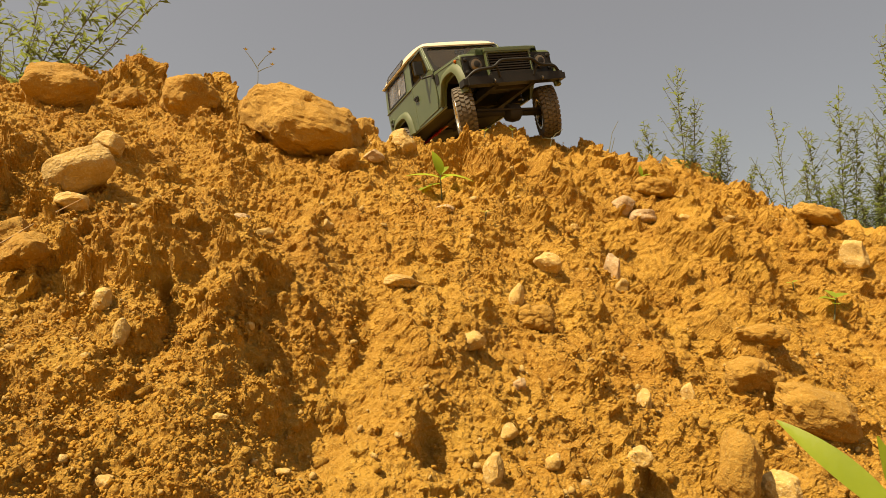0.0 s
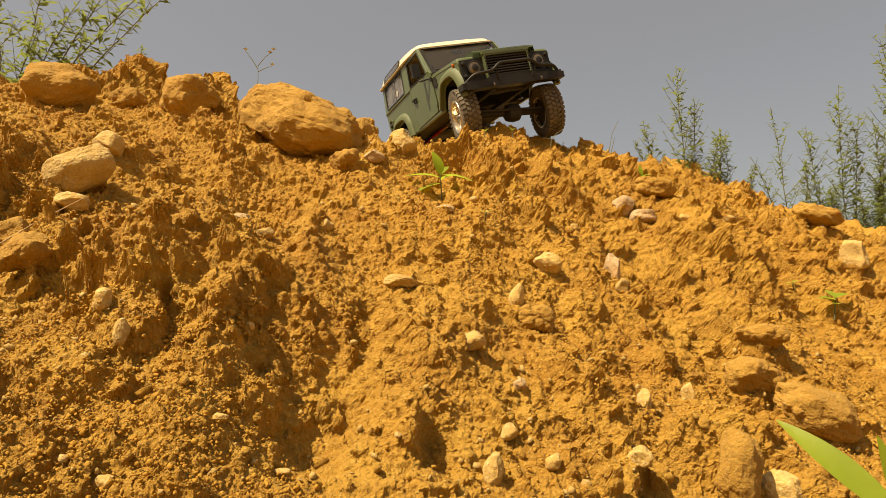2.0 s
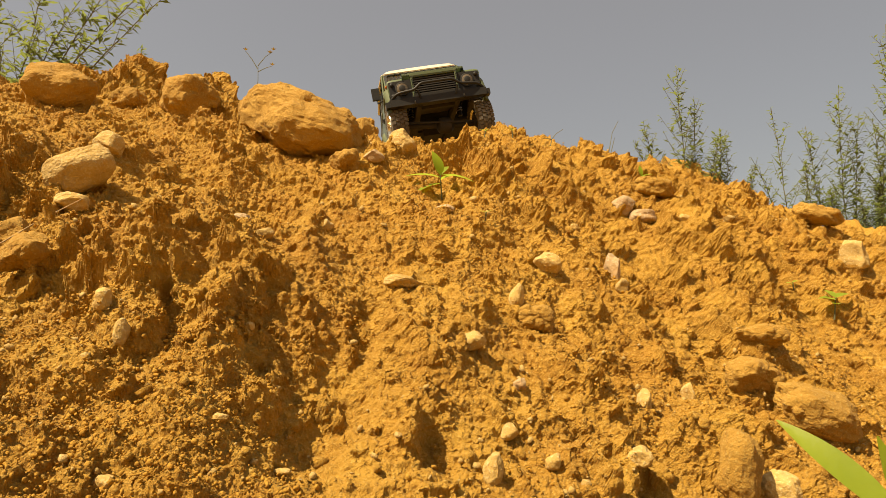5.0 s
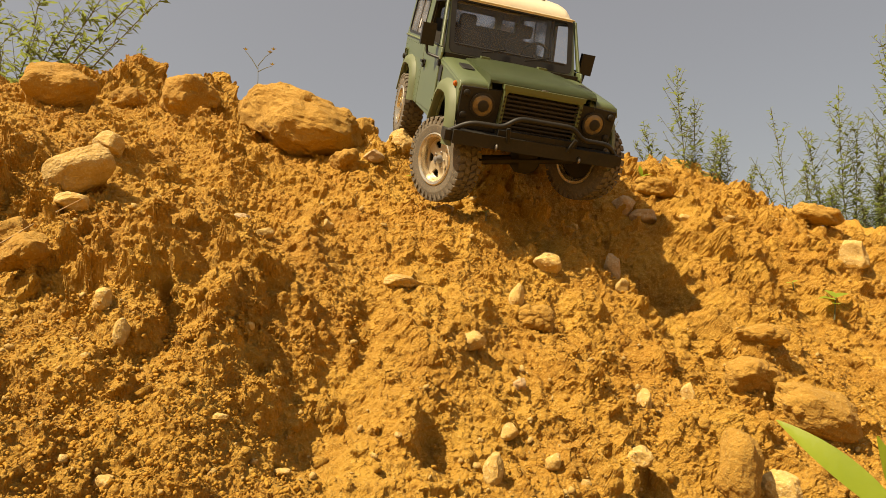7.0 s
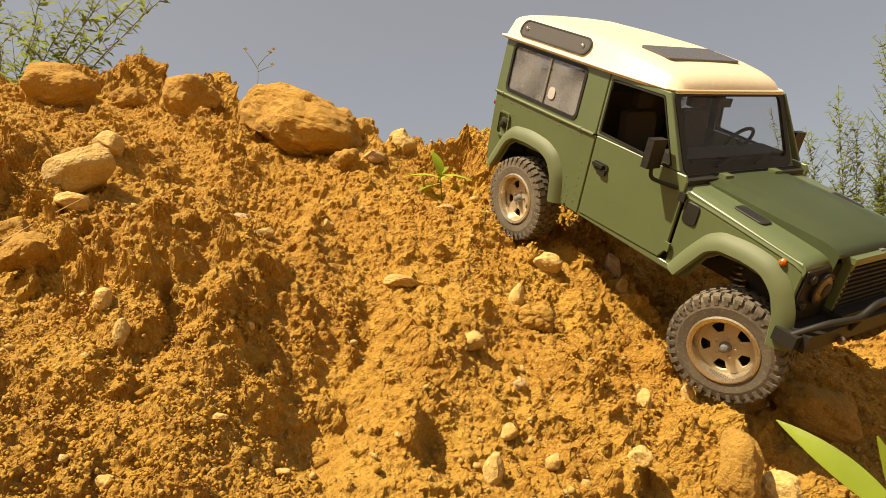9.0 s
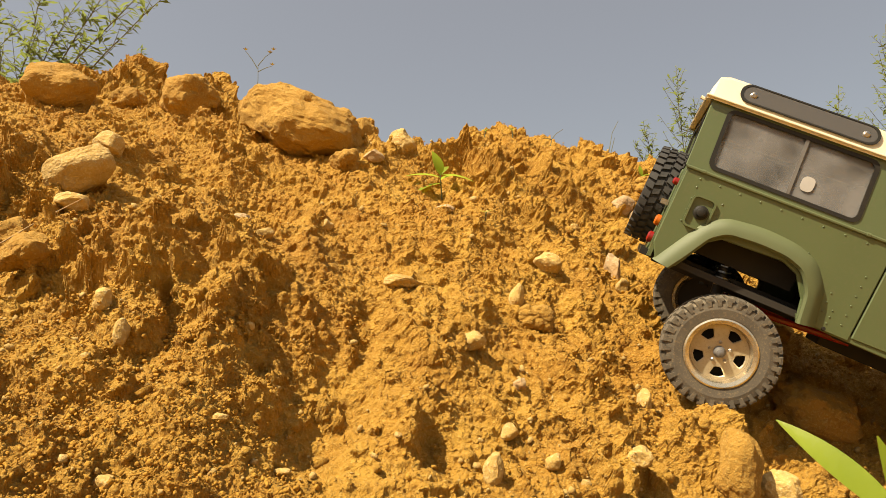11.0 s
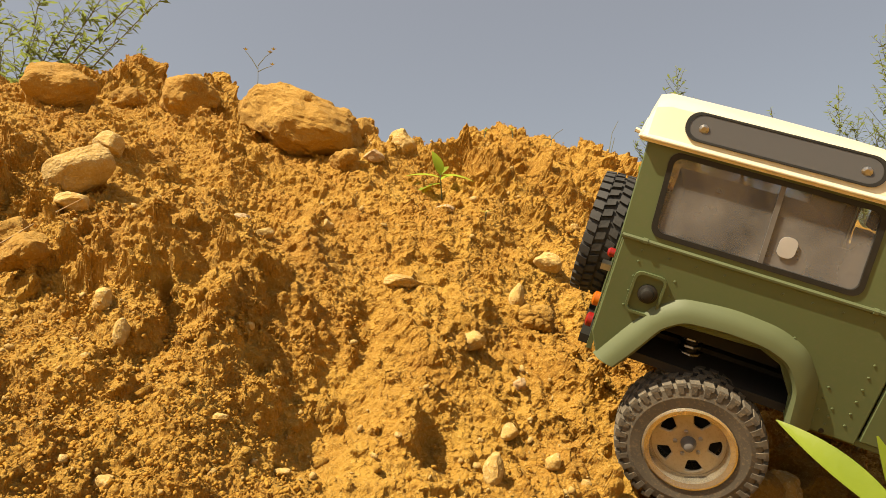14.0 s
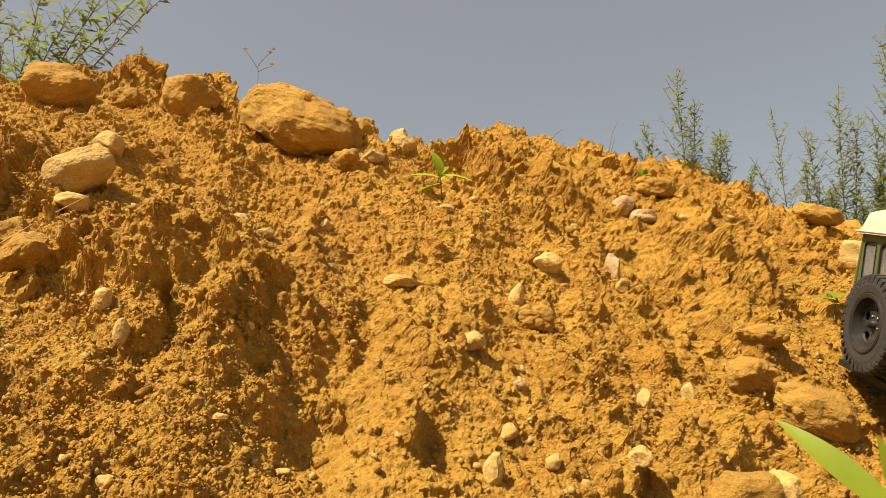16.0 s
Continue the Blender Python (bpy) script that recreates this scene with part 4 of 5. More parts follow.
        part("wing_top", bm, GREEN, wing, "", True)
        part("wing_vent", round_edges(sheet(rounded(1.0, 1.26, 0.575, 0.70, 0.03, 3), lambda x, y: Vector((x, s * y, 1.16 - (x - 0.67) * 0.104)), (), (0, 0, 0.012)), 0.004, 40, 1), BLACK, wing)
        part("side_vent", round_edges(sheet(rounded(0.70, 0.83, 0.90, 1.065, 0.03, 3), lambda x, z: Vector((x, s * (low - 0.014), z)), (), (0, s * 0.014, 0)), 0.004, 40, 1), BLACK, wing)
        m = Matrix.Translation((1.545, s * (low - 0.012), 0.975)) @ Matrix.Rotation(0 if s > 0 else math.pi, 4, "X")
        part("side_flasher", lathe(bmesh.new(), [(0.028, 0), (0.026, 0.02), (0.012, 0.032)], 16, m), AMBER, wing, "amber side flasher", True)
        # mirror on its arm
        arm = part("mirror_arm", tube(bmesh.new(), arc([(0.60, s * 0.80, 1.12), (0.50, s * 0.88, 1.13), (0.40, s * 0.925, 1.14), (0.385, s * 0.94, 1.24)]), 0.016, 8), BLACK, car, "", True)
        part("mirror", block(0.345, 0.41, s * 0.865, s * 1.015, 1.22, 1.45, 0.03), BLACK, arm)
        # inner wheel boxes
        part("wheel_box", block(-1.60, -0.76, s * 0.52, s * 0.80, 0.84, 0.87, 0.005), DARK, car)
        part("wheel_box", block(0.86, 1.64, s * 0.48, s * 0.79, 0.86, 0.89, 0.005), DARK, car)
        part("wheel_housing", block(0.90, 1.62, s * 0.47, s * 0.49, 0.58, 0.88, 0.004), DARK, car)
        part("wheel_housing", block(-1.58, -0.78, s * 0.50, s * 0.52, 0.66, 0.86, 0.004), DARK, car)
        # front light panel
        panel = part("lamp_panel", round_edges(sheet([(0.385, 0.60), (0.775, 0.60), (0.79, 0.70), (0.79, 0.985), (0.385, 1.0)], lambda y, z: Vector((1.70, s * y, z)), (), (0.02, 0, 0)), 0.006, 40, 1), BLACK, car)
        m = Matrix.Translation((1.72, s * 0.57, 0.835)) @ Matrix.Rotation(-math.pi / 2, 4, "Z")
        lamp = part("headlight", lathe(bmesh.new(), [(0.115, 0.0), (0.12, 0.03), (0.10, 0.035), (0.098, 0.018)], 28, m, False), BLACK, panel, "", True)
        part("headlight_lens", lathe(bmesh.new(), [(0.098, 0.012), (0.098, 0.03), (0.07, 0.042), (0.03, 0.05), (0.008, 0.051)], 28, m), LENS, lamp, "dull smoky headlight lens", True)
        part("headlight_ring", lathe(bmesh.new(), [(0.050, 0.042), (0.054, 0.050), (0.044, 0.054)], 20, m), BLACK, lamp, "", True)
        for y, z, mat in ((0.735, 0.925, LENS), (0.735, 0.725, LENS)):
            m2 = Matrix.Translation((1.72, s * y, z)) @ Matrix.Rotation(-math.pi / 2, 4, "Z")
            part("indicator", lathe(bmesh.new(), [(0.034, 0), (0.032, 0.025), (0.015, 0.035)], 16, m2), BLACK if mat is LENS else AMBER, panel, "", True)
        # tail lamps
        m3 = Matrix.Rotation(math.pi / 2, 4, "Z")
        for y, z, mat, r in ((0.70, 0.78, AMBER, 0.045), (0.70, 0.64, RED, 0.045), (0.775, 1.10, RED, 0.028)):
            part("tail_lamp", lathe(bmesh.new(), [(r, 0), (r, 0.03), (r * 0.6, 0.042)], 16, Matrix.Translation((-1.875, s * y, z)) @ m3), mat, car, "", True)
        # alpine window in the roof's side
        def on_roof(x, v):
            return Vector((x, s * (0.775 - 0.075 * v), 1.80 + 0.165 * v)) + Vector((0, s * 0.006, 0.003))
        alp = [(x, 0.14 + 0.78 * z / 0.15) for x, z in rounded(-1.72, -0.77, 0.0, 0.15, 0.072, 6)]
        aw = part("alpine_window", sheet(alp, on_roof, (), (0, s * 0.004, 0.002)), SMOKED, car, "smoked narrow roof window")
        for x in (-1.645, -0.845):
            q = on_roof(x, 0.5)
            part("window_screw", lathe(bmesh.new(), [(0.026, -0.006), (0.026, 0.012), (0.014, 0.018)] if s > 0 else [(0.014, -0.018), (0.026, -0.012), (0.026, 0.006)], 10, Matrix.Translation(q)), STEEL, aw)
        big = [((x + 1.245) * 1.045 - 1.245, (v - 0.51) * 1.16 + 0.51) for x, v in alp]
        part("window_seal", sheet(big, on_roof, (alp[::-1],), (0, s * 0.008, 0.004)), BLACK, aw)

    # floor pan, bulkheads and inner lining
    part("floor_pan", block(-1.82, 0.66, -0.74, 0.74, 0.50, 0.55, 0.01), DARK, car)
    part("bulkhead", block(0.53, 0.60, -0.77, 0.77, 0.52, 1.18, 0.006), DARK, car)
    part("load_bed", block(-1.80, -0.40, -0.76, 0.76, 0.90, 0.93, 0.01), DARK, car)
    # dark box added to darken the rear windows; what it holds is a guess
    part("dark_inner_box", round_edges(boxed(bmesh.new(), -1.62, -0.74, -0.50, 0.50, 0.93, 1.52), 0.03), DARK, car)
    part("dashboard", round_edges(boxed(bmesh.new(), 0.22, 0.47, -0.70, 0.70, 1.02, 1.30), 0.03), DARK, car)
    for y in (-0.36, 0.36):
        seat = part("seat", round_edges(boxed(bmesh.new(), -0.25, 0.22, y - 0.2, y + 0.2, 0.86, 1.0), 0.04), DARK, car)
        bm = sheet(rounded(y - 0.19, y + 0.19, 0.95, 1.45, 0.06, 4), lambda u, v: Vector((-0.22 - (v - 0.95) * 0.2, u, v)), (), (-0.09, 0, 0))
        part("seat_back", round_edges(bm, 0.02, 40, 2), DARK, seat)
        bm = sheet(rounded(y - 0.10, y + 0.10, 1.48, 1.63, 0.04, 4), lambda u, v: Vector((-0.32, u, v)), (), (-0.06, 0, 0))
        part("headrest", round_edges(bm, 0.015, 40, 2), DARK, seat)
    sw = [(0.20 + 0.06 * math.sin(a), 0.36 + 0.15 * math.cos(a), 1.33 + 0.13 * math.sin(a)) for a in [i * math.pi / 10 for i in range(21)]]
    wheel_s = part("steering_wheel", tube(bmesh.new(), sw, 0.016, 6), DARK, car, "", True)
    part("steering_column", tube(bmesh.new(), [(0.20, 0.36, 1.33), (0.36, 0.36, 1.20)], 0.03, 8), DARK, wheel_s, "", True)

    # bonnet with its raised middle
    bm = bmesh.new()
    rows = []
    for x, z in ((0.61, 1.205), (0.95, 1.19), (1.3, 1.17), (1.60, 1.14), (1.70, 1.115), (1.735, 1.085), (1.74, 1.06)):
        k = max(0.0, min(1.0, (1.78 - x) / 0.4))
        rows.append([bm.verts.new((x, y, z - d * (k if d < 0.05 else 1.0))) for y, d in ((-0.545, 0.10), (-0.54, 0.03), (-0.44, 0.018), (-0.40, 0.004), (-0.30, 0.0), (0.0, -0.004), (0.30, 0.0), (0.40, 0.004), (0.44, 0.018), (0.54, 0.03), (0.545, 0.10))])
    for a, b in zip(rows, rows[1:]):
        for k in range(10):
            bm.faces.new((a[k], b[k], b[k + 1], a[k + 1]))
    bmesh.ops.solidify(bm, geom=list(bm.faces), thickness=0.02)
    bmesh.ops.recalc_face_normals(bm, faces=bm.faces)
    bonnet = part("bonnet", bm, GREEN, car, "", True)
    for y in (-0.33, 0.33):
        part("bonnet_hinge", block(0.60, 0.67, y - 0.05, y + 0.05, 1.198, 1.222, 0.010), GREEN, bonnet)
    part("bonnet_catch", block(1.735, 1.765, -0.03, 0.03, 1.03, 1.07, 0.008), DIVIDER, bonnet)
    part("scuttle", round_edges(boxed(bmesh.new(), 0.53, 0.64, -0.77, 0.77, 1.12, 1.195), 0.015), BLACK, car)
    # grille: surround, lip and slats
    gr = part("grille", round_edges(sheet(rounded(-0.40, 0.40, 0.60, 1.045, 0.03, 3), lambda y, z: Vector((1.70, y, z)), (rounded(-0.365, 0.365, 0.63, 0.995, 0.02, 3)[::-1],), (0.085, 0, 0)), 0.006, 40, 1), GREEN, car)
    part("grille_back", block(1.69, 1.705, -0.38, 0.38, 0.61, 1.01, 0.003), DARK, gr)
    part("grille_lip", block(1.70, 1.795, -0.41, 0.41, 1.02, 1.062, 0.012), GREEN, gr)
    for i in range(9):
        part("grille_slat", block(1.72, 1.775, -0.37, 0.37, 0.645 + i * 0.039, 0.662 + i * 0.039, 0.004), DARK, gr)
    for i in range(8):
        for y in (-0.385, 0.385):
            part("grille_rivet", block(1.785, 1.792, y - 0.008, y + 0.008, 0.65 + i * 0.042, 0.67 + i * 0.042, 0.002), BLACK, gr)
    # windscreen: frame, pane, vent panel, wipers
    def ws(y, z):
        return Vector((0.545 - (z - 1.19) * 0.56, y, z))
    frame_b = sheet([(-0.765, 1.19), (0.765, 1.19), (0.73, 1.79), (-0.73, 1.79)], ws, (rounded(-0.685, 0.685, 1.255, 1.755, 0.05, 4)[::-1],), (-0.035, 0, -0.02))
    screen = part("windscreen_frame", round_edges(frame_b, 0.008, 40, 1), GREEN, car)
    gp = part("windscreen", sheet(rounded(-0.68, 0.68, 1.26, 1.75, 0.035, 4), lambda y, z: ws(y, z) + Vector((-0.012, 0, -0.01)), (), (-0.006, 0, -0.004)), PANE, screen, "clear dusty windscreen pane")
    gp.visible_shadow = False
    part("windscreen_seal", sheet(rounded(-0.72, 0.72, 1.20, 1.778, 0.06, 4), lambda y, z: ws(y, z) + Vector((0.005, 0, 0.003)), (rounded(-0.665, 0.665, 1.275, 1.735, 0.05, 4)[::-1],), (-0.01, 0, -0.006)), BLACK, screen)
    for y0, y1 in ((-0.36, -0.08), (0.14, 0.44)):
        wp = tube(bmesh.new(), [ws(y0, 1.235) + Vector((0.03, 0, 0.02)), ws((y0 + y1) / 2, 1.27) + Vector((0.03, 0, 0.02)), ws(y1, 1.32) + Vector((0.02, 0, 0.012))], 0.008, 6)
        part("wiper", wp, BLACK, screen, "", True)
    mm = part("rear_view_mirror", block(0.17, 0.195, -0.09, 0.09, 1.63, 1.70, 0.01), DARK, screen)

    # roof: a shell with sloping sides and a smooth crown
    bm = bmesh.new()
    prof = [(-0.795, 1.755), (-0.80, 1.785), (-0.775, 1.795), (-0.70, 1.955), (-0.66, 1.980), (-0.55, 1.996), (-0.25, 2.008), (0.0, 2.010)]
    prof += [(-y, z) for y, z in prof[-2::-1]]
    rows = []
    for x, k, dz in ((-1.945, 0.0, 0.0), (-1.935, 0.5, 0.0), (-1.91, 0.9, 0), (-1.84, 1.0, 0), (-1.2, 1.0, 0.002), (-0.75, 0.97, 0.0), (-0.5, 0.91, 0.0), (-0.2, 0.80, 0.0), (0.02, 0.65, 0.0), (0.11, 0.54, 0.0), (0.17, 0.42, 0.0), (0.215, 0.25, 0.0), (0.24, 0.06, 0.0), (0.245, 0.0, 0.0)):
        slim = 1 - 0.065 * max(0.0, min(1.0, (x + 0.4) / 0.64)) ** 1.5 - (0.03 if x > 0.2 else 0.0)
        rows.append([bm.verts.new((x, y * (0.985 + 0.015 * k) * slim, 1.755 + (z - 1.755) * (k if z > 1.80 else max(k, 0.3)) + (dz if z > 1.8 else 0))) for y, z in prof])
    for a, b in zip(rows, rows[1:]):
        for k in range(len(prof) - 1):
            bm.faces.new((a[k], a[k + 1], b[k + 1], b[k]))
    bm.faces.new(rows[0])
    bm.faces.new(rows[-1][::-1])
    bmesh.ops.recalc_face_normals(bm, faces=bm.faces)
    roof = part("roof", bm, CREAM, car, "cream hard top roof", True)
    roof.data.set_sharp_from_angle(angle=radians(24))
    part("gutter", round_edges(sheet([(-1.955, -0.815), (-0.4, -0.812), (0.18, -0.765), (0.25, -0.70), (0.25, 0.70), (0.18, 0.765), (-0.4, 0.812), (-1.955, 0.815)], lambda x, y: Vector((x, y, 1.768)), ([(-1.9, -0.76), (-1.9, 0.76), (-0.4, 0.76), (0.19, 0.70), (0.19, -0.70), (-0.4, -0.76)],), (0, 0, 0.018)), 0.006, 40, 1), CREAM, roof)
    part("roof_hatch", round_edges(sheet(rounded(-0.46, -0.10, -0.46, 0.46, 0.04, 4), lambda x, y: Vector((x, y, 1.755 + 0.255 * (0.80 + (-0.2 - x) * 0.367) - 0.004 - 0.05 * y * y)), (), (0, 0, 0.022)), 0.004, 40, 1), SMOKED, roof, "dark glossy roof hatch")

    # rear wall, door and window
    def rear(y, z):
        return Vector((-1.862 - (0.03 * (z - 1.225) / 0.55 if z > 1.225 else 0), y, z))
    rw = rounded(-0.40, 0.40, 1.27, 1.68, 0.05, 4)
    corner_l, corner_r = rounded(0.50, 0.70, 1.27, 1.68, 0.04, 3), rounded(-0.70, -0.50, 1.27, 1.68, 0.04, 3)
    back = part("rear_panel", sheet([(-0.80, 0.50), (0.80, 0.50), (0.815, 1.225), (0.765, 1.765), (-0.765, 1.765), (-0.815, 1.225)], rear, (rw[::-1], corner_l[::-1], corner_r[::-1]), (0.03, 0, 0)), GREEN, car)
    for w in (rw, corner_l, corner_r):
        g2 = part("rear_window", sheet(w, lambda y, z: rear(y, z) + Vector((0.01, 0, 0)), (), (0.006, 0, 0)), CLOUDY, back)
        g2.visible_shadow = False
        c = (sum(p[0] for p in w) / len(w), sum(p[1] for p in w) / len(w))
        part("window_seal", sheet([(c[0] + (u - c[0]) * 1.06, c[1] + (v - c[1]) * 1.05) for u, v in w], lambda y, z: rear(y, z) + Vector((-0.008, 0, 0)), (w[::-1],), (0.012, 0, 0)), BLACK, back)
    door = part("tail_door", round_edges(sheet(rounded(-0.44, 0.44, 0.54, 1.245, 0.03, 3), lambda y, z: rear(y, z), (), (-0.014, 0, 0)), 0.004, 40, 1), GREEN, car)
    part("tail_step", block(-1.92, -1.83, -0.72, 0.72, 0.49, 0.545, 0.01), BLACK, car)
    part("door_latch", block(-1.93, -1.87, -0.55, -0.46, 0.92, 0.96, 0.01), STEEL, door)
    part("roof_pull", tube(bmesh.new(), [(-1.93, -0.60, 1.775), (-1.985, -0.60, 1.785)], 0.014, 6), CREAM, roof, "", True)
    sp = wheel(car, False, True, 1)
    sp.name = "spare_wheel"
    sp.matrix_local = Matrix.Translation(Vector((-1.955, 0.03, 1.0)) * K) @ Matrix.Rotation(math.pi / 2, 4, "Z")
    part("spare_carrier", block(-1.99, -1.87, -0.06, 0.12, 0.93, 1.07, 0.01), BLACK, car)

    # chassis and running gear that stays with the body
    for y in (-0.33, 0.33):
        part("chassis_rail", block(-1.80, 1.78, y - 0.045, y + 0.045, 0.46, 0.58, 0.01), DARK, car)
    for x in (-1.7, -0.6, 0.3, 1.55):
        part("cross_member", block(x - 0.05, x + 0.05, -0.33, 0.33, 0.47, 0.56, 0.01), DARK, car)
    part("gearbox", round_edges(boxed(bmesh.new(), -0.35, 0.45, -0.18, 0.18, 0.36, 0.56), 0.03), DARK, car)
    part("steering_plate", round_edges(boxed(bmesh.new(), 1.10, 1.72, -0.28, 0.28, 0.56, 0.66), 0.02), DARK, car)
    for x in (-1.18, 1.18):
        for s in (-1, 1):
            sh = part("shock_absorber", tube(bmesh.new(), [(x - 0.12, s * 0.42, 0.90), (x - 0.06, s * 0.45, 0.42)], 0.045, 10), BLACK, car, "", True)
            part("spring", tube(bmesh.new(), [(x - 0.115 + 0.045 * k / 60 + 0.06 * math.sin(k * 0.8), s * (0.42 + 0.03 * k / 60) + 0.06 * math.cos(k * 0.8), 0.86 - 0.36 * k / 60) for k in range(61)], 0.010, 5), STEEL, sh, "", True)
    part("link_arm", tube(bmesh.new(), [(-1.10, -0.45, 0.40), (-0.2, -0.33, 0.47)], 0.028, 8), RED, car, "red suspension link", True)
    part("link_arm", tube(bmesh.new(), [(-1.05, 0.45, 0.40), (-0.2, 0.33, 0.47)], 0.028, 8), RED, car, "red suspension link", True)

    # bumper with a raised bar
    bump = part("front_bumper", round_edges(boxed(bmesh.new(), 1.74, 1.90, -0.83, 0.83, 0.475, 0.60), 0.02), BLACK, car)
    for s in (-1, 1):
        part("bumper_end", round_edges(boxed(bmesh.new(), 1.70, 1.86, min(s * 0.80, s * 0.90), max(s * 0.80, s * 0.90), 0.49, 0.585), 0.02), BLACK, bump)
        part("bar_stay", tube(bmesh.new(), [(1.90, s * 0.30, 0.56), (1.95, s * 0.34, 0.69)], 0.02, 8), BLACK, bump, "", True)
        part("tow_eye", lathe(bmesh.new(), [(0.02, 0.0), (0.035, 0.01), (0.02, 0.02)], 10, Matrix.Translation((1.92, s * 0.42, 0.50))), STEEL, bump)
    bar = arc([(1.80, -0.86, 0.565), (1.91, -0.70, 0.69), (1.96, -0.40, 0.70), (1.97, -0.27, 0.80), (1.97, 0.27, 0.80), (1.96, 0.40, 0.70), (1.91, 0.70, 0.69), (1.80, 0.86, 0.565)], 4)
    part("bull_bar", tube(bmesh.new(), bar, 0.024, 10), BLACK, bump, "", True)
    part("winch_tray", round_edges(boxed(bmesh.new(), 1.72, 1.86, -0.40, 0.40, 0.60, 0.655), 0.01), BLACK, bump)

    # axles and wheels, which move on their springs
    axles, wheels = [], []
    for name, x in (("front_axle", 1.37), ("rear_axle", -1.16)):
        bm = tube(bmesh.new(), [(0, -0.62, 0), (0, 0.62, 0)], 0.05, 12)
        ax = part(name, bm, DARK, car, "", True)
        dm = Matrix.Translation((0, 0.1 if x > 0 else 0.0, 0)) @ Matrix.Rotation(0, 4, "Z")
        part("differential", lathe(bmesh.new(), [(0.05, -0.16), (0.13, -0.10), (0.15, 0), (0.13, 0.10), (0.05, 0.16)], 20, dm), DARK, ax, "", True)
        part("tie_rod", tube(bmesh.new(), [(0.14, -0.60, 0.02), (0.14, 0.60, 0.02)], 0.018, 8), DARK, ax, "", True)
        axles.append((ax, x))
        for s in (-1, 1):
            w = wheel(car, True, True, s)
            tagged(w, "silver five-spoke wheel with dusty tyre")
            wheels.append((w, x, s))
    return car, axles, wheels


car, axles, wheels = build_car()

# ---- what moves ----
# seconds; place; roll, pitch and heading in degrees; how far the front wheels are turned
ROWS_A = (
    (0.0, 0.065, 1.311, 0.605, 12.5, 0.3, -68.6, -22),
    (0.5, 0.065, 1.307, 0.603, 13.0, 0.9, -68.8, -22),
    (1.0, 0.065, 1.307, 0.604, 12.6, 1.5, -67.9, -22),
    (1.5, 0.066, 1.307, 0.603, 14.5, 1.2, -69.1, -20),
    (2.0, 0.066, 1.307, 0.604, 15.4, 1.4, -68.9, -10),
    (2.5, 0.066, 1.305, 0.603, 14.6, 1.8, -68.7, -5),
    (3.0, 0.069, 1.307, 0.604, 14.6, 2.2, -67.7, 22),
    (3.5, 0.064, 1.326, 0.604, 20.4, 0.4, -68.7, 26),
    (4.0, 0.017, 1.383, 0.620, 19.9, -4.6, -75.9, 28),
    (4.2, -0.012, 1.416, 0.616, 20.0, -4.5, -79.0, 26),
    (4.9, -0.020, 1.442, 0.609, 12.0, -2.0, -84.0, 5),
)
ROWS_B = (
    (5.6, 0.020, 1.200, 0.585, 5.0, 10.0, -85.0, 0),
    (6.5, 0.036, 0.967, 0.484, 1.2, 26.3, -81.0, 2),
    (7.0, 0.049, 0.904, 0.460, -4.8, 29.1, -77.2, 25),
    (7.5, 0.136, 0.787, 0.342, 0.9, 35.1, -59.7, 20),
    (8.0, 0.169, 0.756, 0.314, -4.8, 38.2, -64.0, 18),
    (8.5, 0.174, 0.751, 0.311, -3.5, 37.6, -61.6, 18),
    (9.0, 0.237, 0.727, 0.282, 13.1, 32.8, -52.7, 18),
    (9.2, 0.311, 0.772, 0.274, 9.9, 33.9, -49.0, 18),
    (10.2, 0.375, 0.680, 0.190, 10.0, 27.0, -22.0, 20),
)
ROWS_C = (
    (11.5, 0.385, 0.634, 0.137, 9.7, 25.7, -11.0, 5),
    (12.0, 0.393, 0.635, 0.141, 11.4, 24.8, -10.9, 5),
    (12.5, 0.379, 0.617, 0.127, 8.8, 25.1, -11.5, 0),
    (13.0, 0.347, 0.591, 0.132, 11.6, 27.5, -12.5, -5),
    (13.5, 0.256, 0.528, 0.140, 24.0, 22.7, -12.9, -5),
    (14.0, 0.316, 0.520, 0.105, 22.9, 19.8, -12.0, 8),
    (14.5, 0.372, 0.523, 0.129, 14.5, 11.5, -12.9, 8),
    (15.0, 0.450, 0.499, 0.105, 15.7, 12.7, -12.5, 5),
    (15.5, 0.534, 0.526, 0.105, 15.4, 9.0, -9.0, 5),
    (16.0, 0.641, 0.637, 0.065, 12.6, 9.0, -7.0, 5),
)
# seconds; how far the near front and rear wheels hang below their rest
SPRINGS = ((0.0, -0.24, -0.10), (2.5, -0.20, -0.10), (3.0, -0.13, -0.10), (3.5, -0.06, -0.10), (4.2, -0.10, -0.10), (6.5, -0.18, -0.10), (7.0, -0.225, -0.10), (7.5, -0.26, -0.06), (8.0, -0.26, -0.08), (8.5, -0.25, -0.08), (9.0, -0.25, -0.14), (10.2, -0.22, -0.28), (11.5, -0.20, -0.45), (12.0, -0.20, -0.47), (12.5, -0.20, -0.45), (13.0, -0.20, -0.40), (13.5, -0.18, -0.235), (14.0, -0.20, -0.29), (14.5, -0.20, -0.37), (15.0, -0.20, -0.24), (16.0, -0.20, -0.20))


def axle_x(x, up):
    """The links swing the rear axle forward as it drops."""
    return x if x > 0 else -1.26 - 0.45 * up


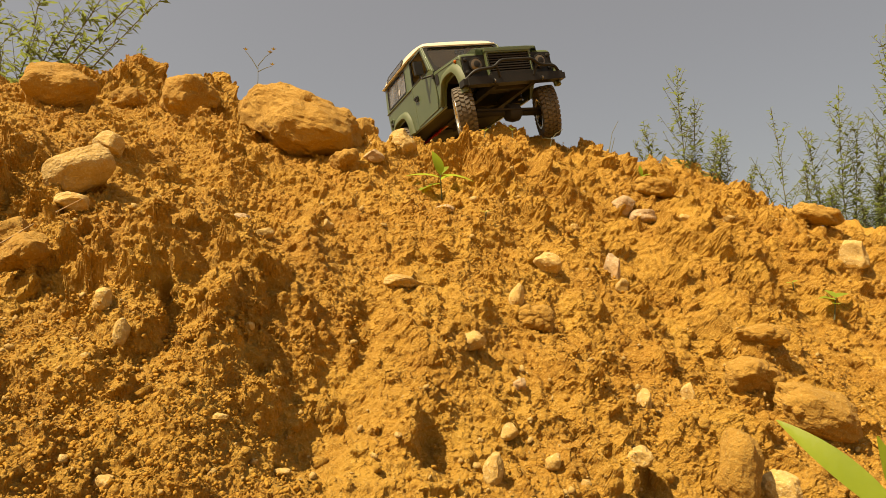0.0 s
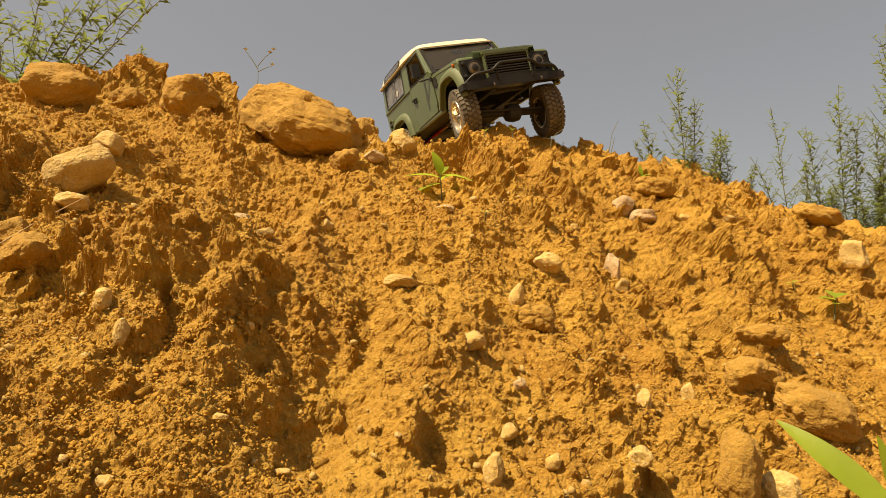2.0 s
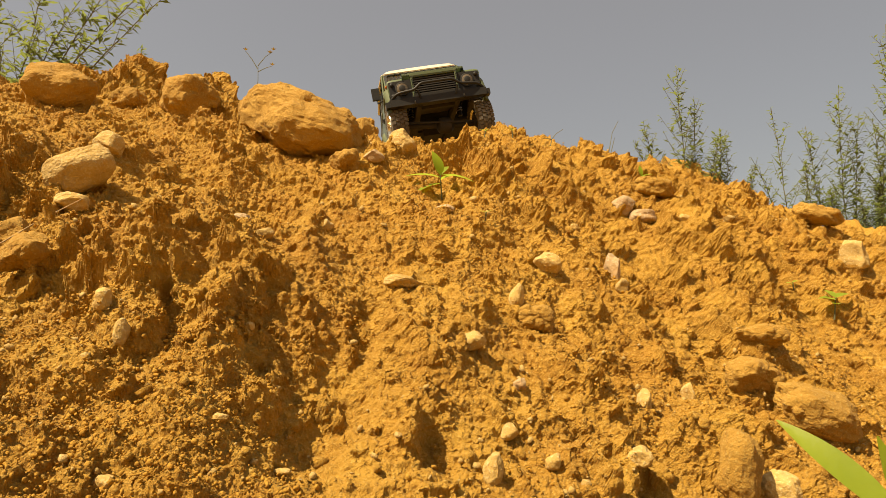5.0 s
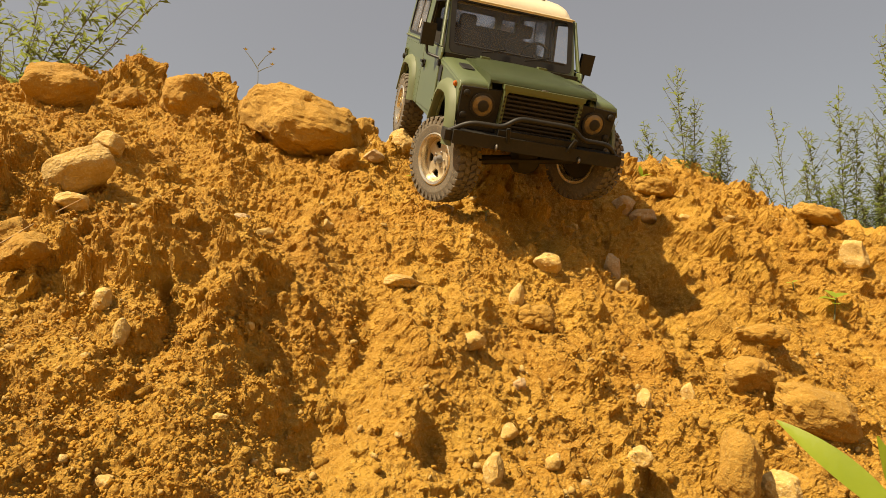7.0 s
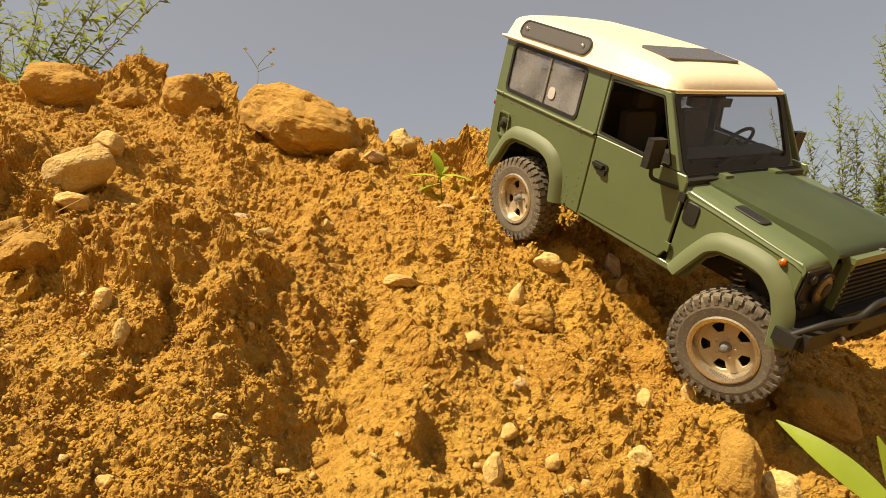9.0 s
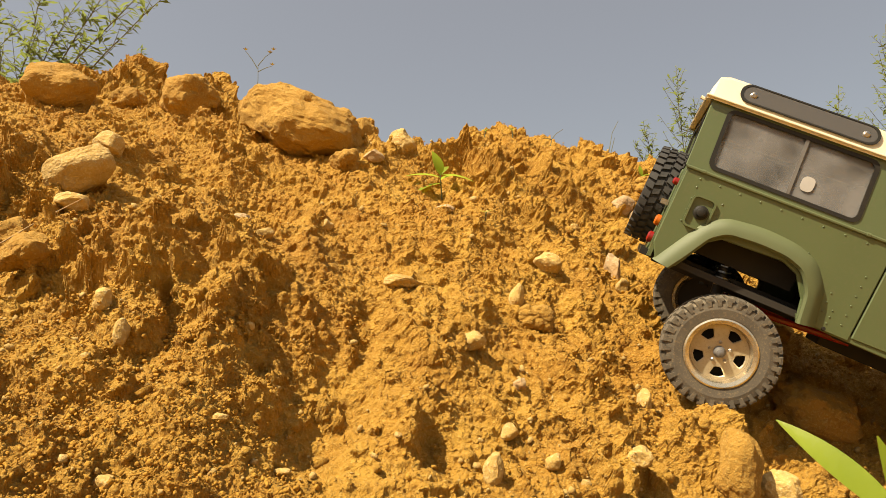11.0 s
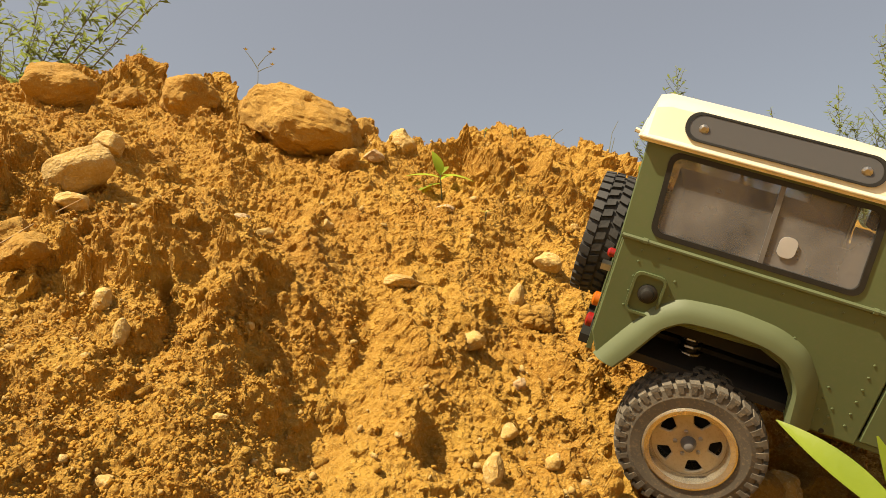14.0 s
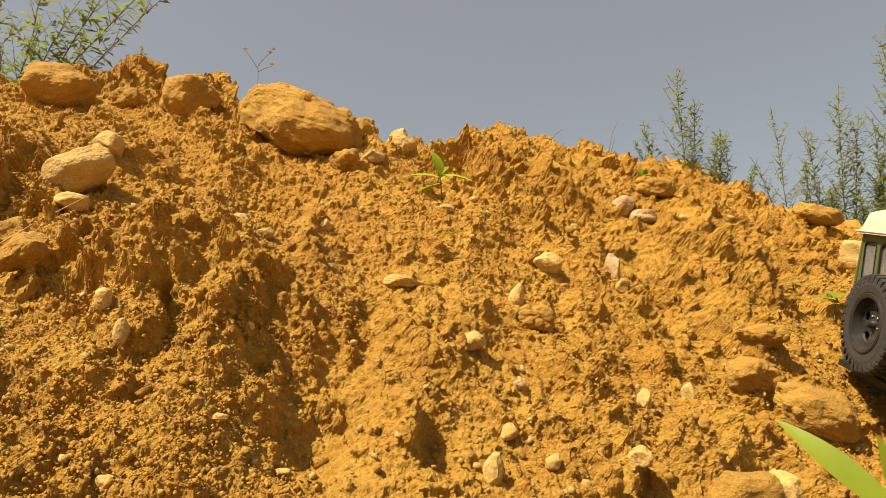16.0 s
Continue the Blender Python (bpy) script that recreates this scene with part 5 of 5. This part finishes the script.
def motions():
    foot = Vector(soil_point(np.array([0.236]), np.array([0.514]))[0][0])
    stand = Matrix.Translation(foot + Vector((0.000, -0.012, 0.021))) @ pose(0, 0, 0, -6, 4, 0)
    tilt = Matrix.Translation(foot + Vector((0.002, -0.016, 0.014))) @ pose(0, 0, 0, -4, 42, 4)
    lie = Matrix.Translation(foot + Vector((0.001, -0.019, 0.005))) @ pose(0, 0, 0, 0, 80, 8)
    walk(loose_stone, [(0.0, stand), (11.3, stand), (11.38, tilt), (11.45, lie), (16.0, lie)])
    rows = ROWS_A + ROWS_B + ROWS_C
    poses = [(r[0], pose(*r[1:7])) for r in rows]
    walk(car, poses)
    # how far the car has rolled along its own heading
    rolled = [0.0]
    for (_, a), (_, b) in zip(poses, poses[1:]):
        ahead = (a.to_3x3().col[0] + b.to_3x3().col[0]).normalized()
        rolled.append(rolled[-1] + (b.translation - a.translation).dot(ahead))
    ts = [r[0] for r in rows]
    drops = {}
    for w, x, s in wheels:
        drop = []
        for t, m in poses:
            given = np.interp(t, [r[0] for r in SPRINGS], [r[1 if x > 0 else 2] for r in SPRINGS])
            if s < 0:
                drop.append(given)
                continue
            # the far wheel follows the soil as far as the axle lets it
            up = m.to_3x3().col[2]
            best = -1.0
            for d in (-0.28, -0.14, 0.0, 0.14, 0.28):
                for sy in (0.66, 0.76, 0.86):
                    q = m @ (Vector((x + d, s * sy, 0)) * K)
                    g, _ = soil_point(np.array([q.x]), np.array([q.y]))
                    rise = (g[0][2] - q.z) * up.z / K
                    best = max(best, rise - (R_TYRE - math.sqrt(R_TYRE ** 2 - d * d)) - 0.03)
            least = -0.33 if t < 5 and x > 0 else given + (-0.10 if x < 0 else 0.22)
            drop.append(max(least, min(best, given + 0.30)))
        drops[w] = drop
        out = []
        n = 161
        for i in range(n):
            t = 16.0 * i / (n - 1)
            turn = np.interp(t, ts, rolled) / (R_TYRE * K)
            steer = np.interp(t, ts, [r[7] for r in rows]) if x > 0 else 0.0
            up = np.interp(t, ts, drop)
            at = Vector((axle_x(x, up), s * 0.74, R_TYRE + up)) * K
            out.append((t, Matrix.Translation(at) @ Matrix.Rotation(radians(steer), 4, "Z") @ Matrix.Rotation(turn, 4, "Y")))
        walk(w, out)
    for ax, x in axles:
        pair = [drops[w] for w, wx, s in sorted(wheels, key=lambda e: e[2]) if wx == x]
        out = []
        for i, t in enumerate(ts):
            a, b = pair[0][i], pair[1][i]
            at = Vector((axle_x(x, (a + b) / 2), 0, R_TYRE + (a + b) / 2)) * K
            out.append((t, Matrix.Translation(at) @ Matrix.Rotation(math.atan2(b - a, 1.48), 4, "X")))
        walk(ax, out)


motions()
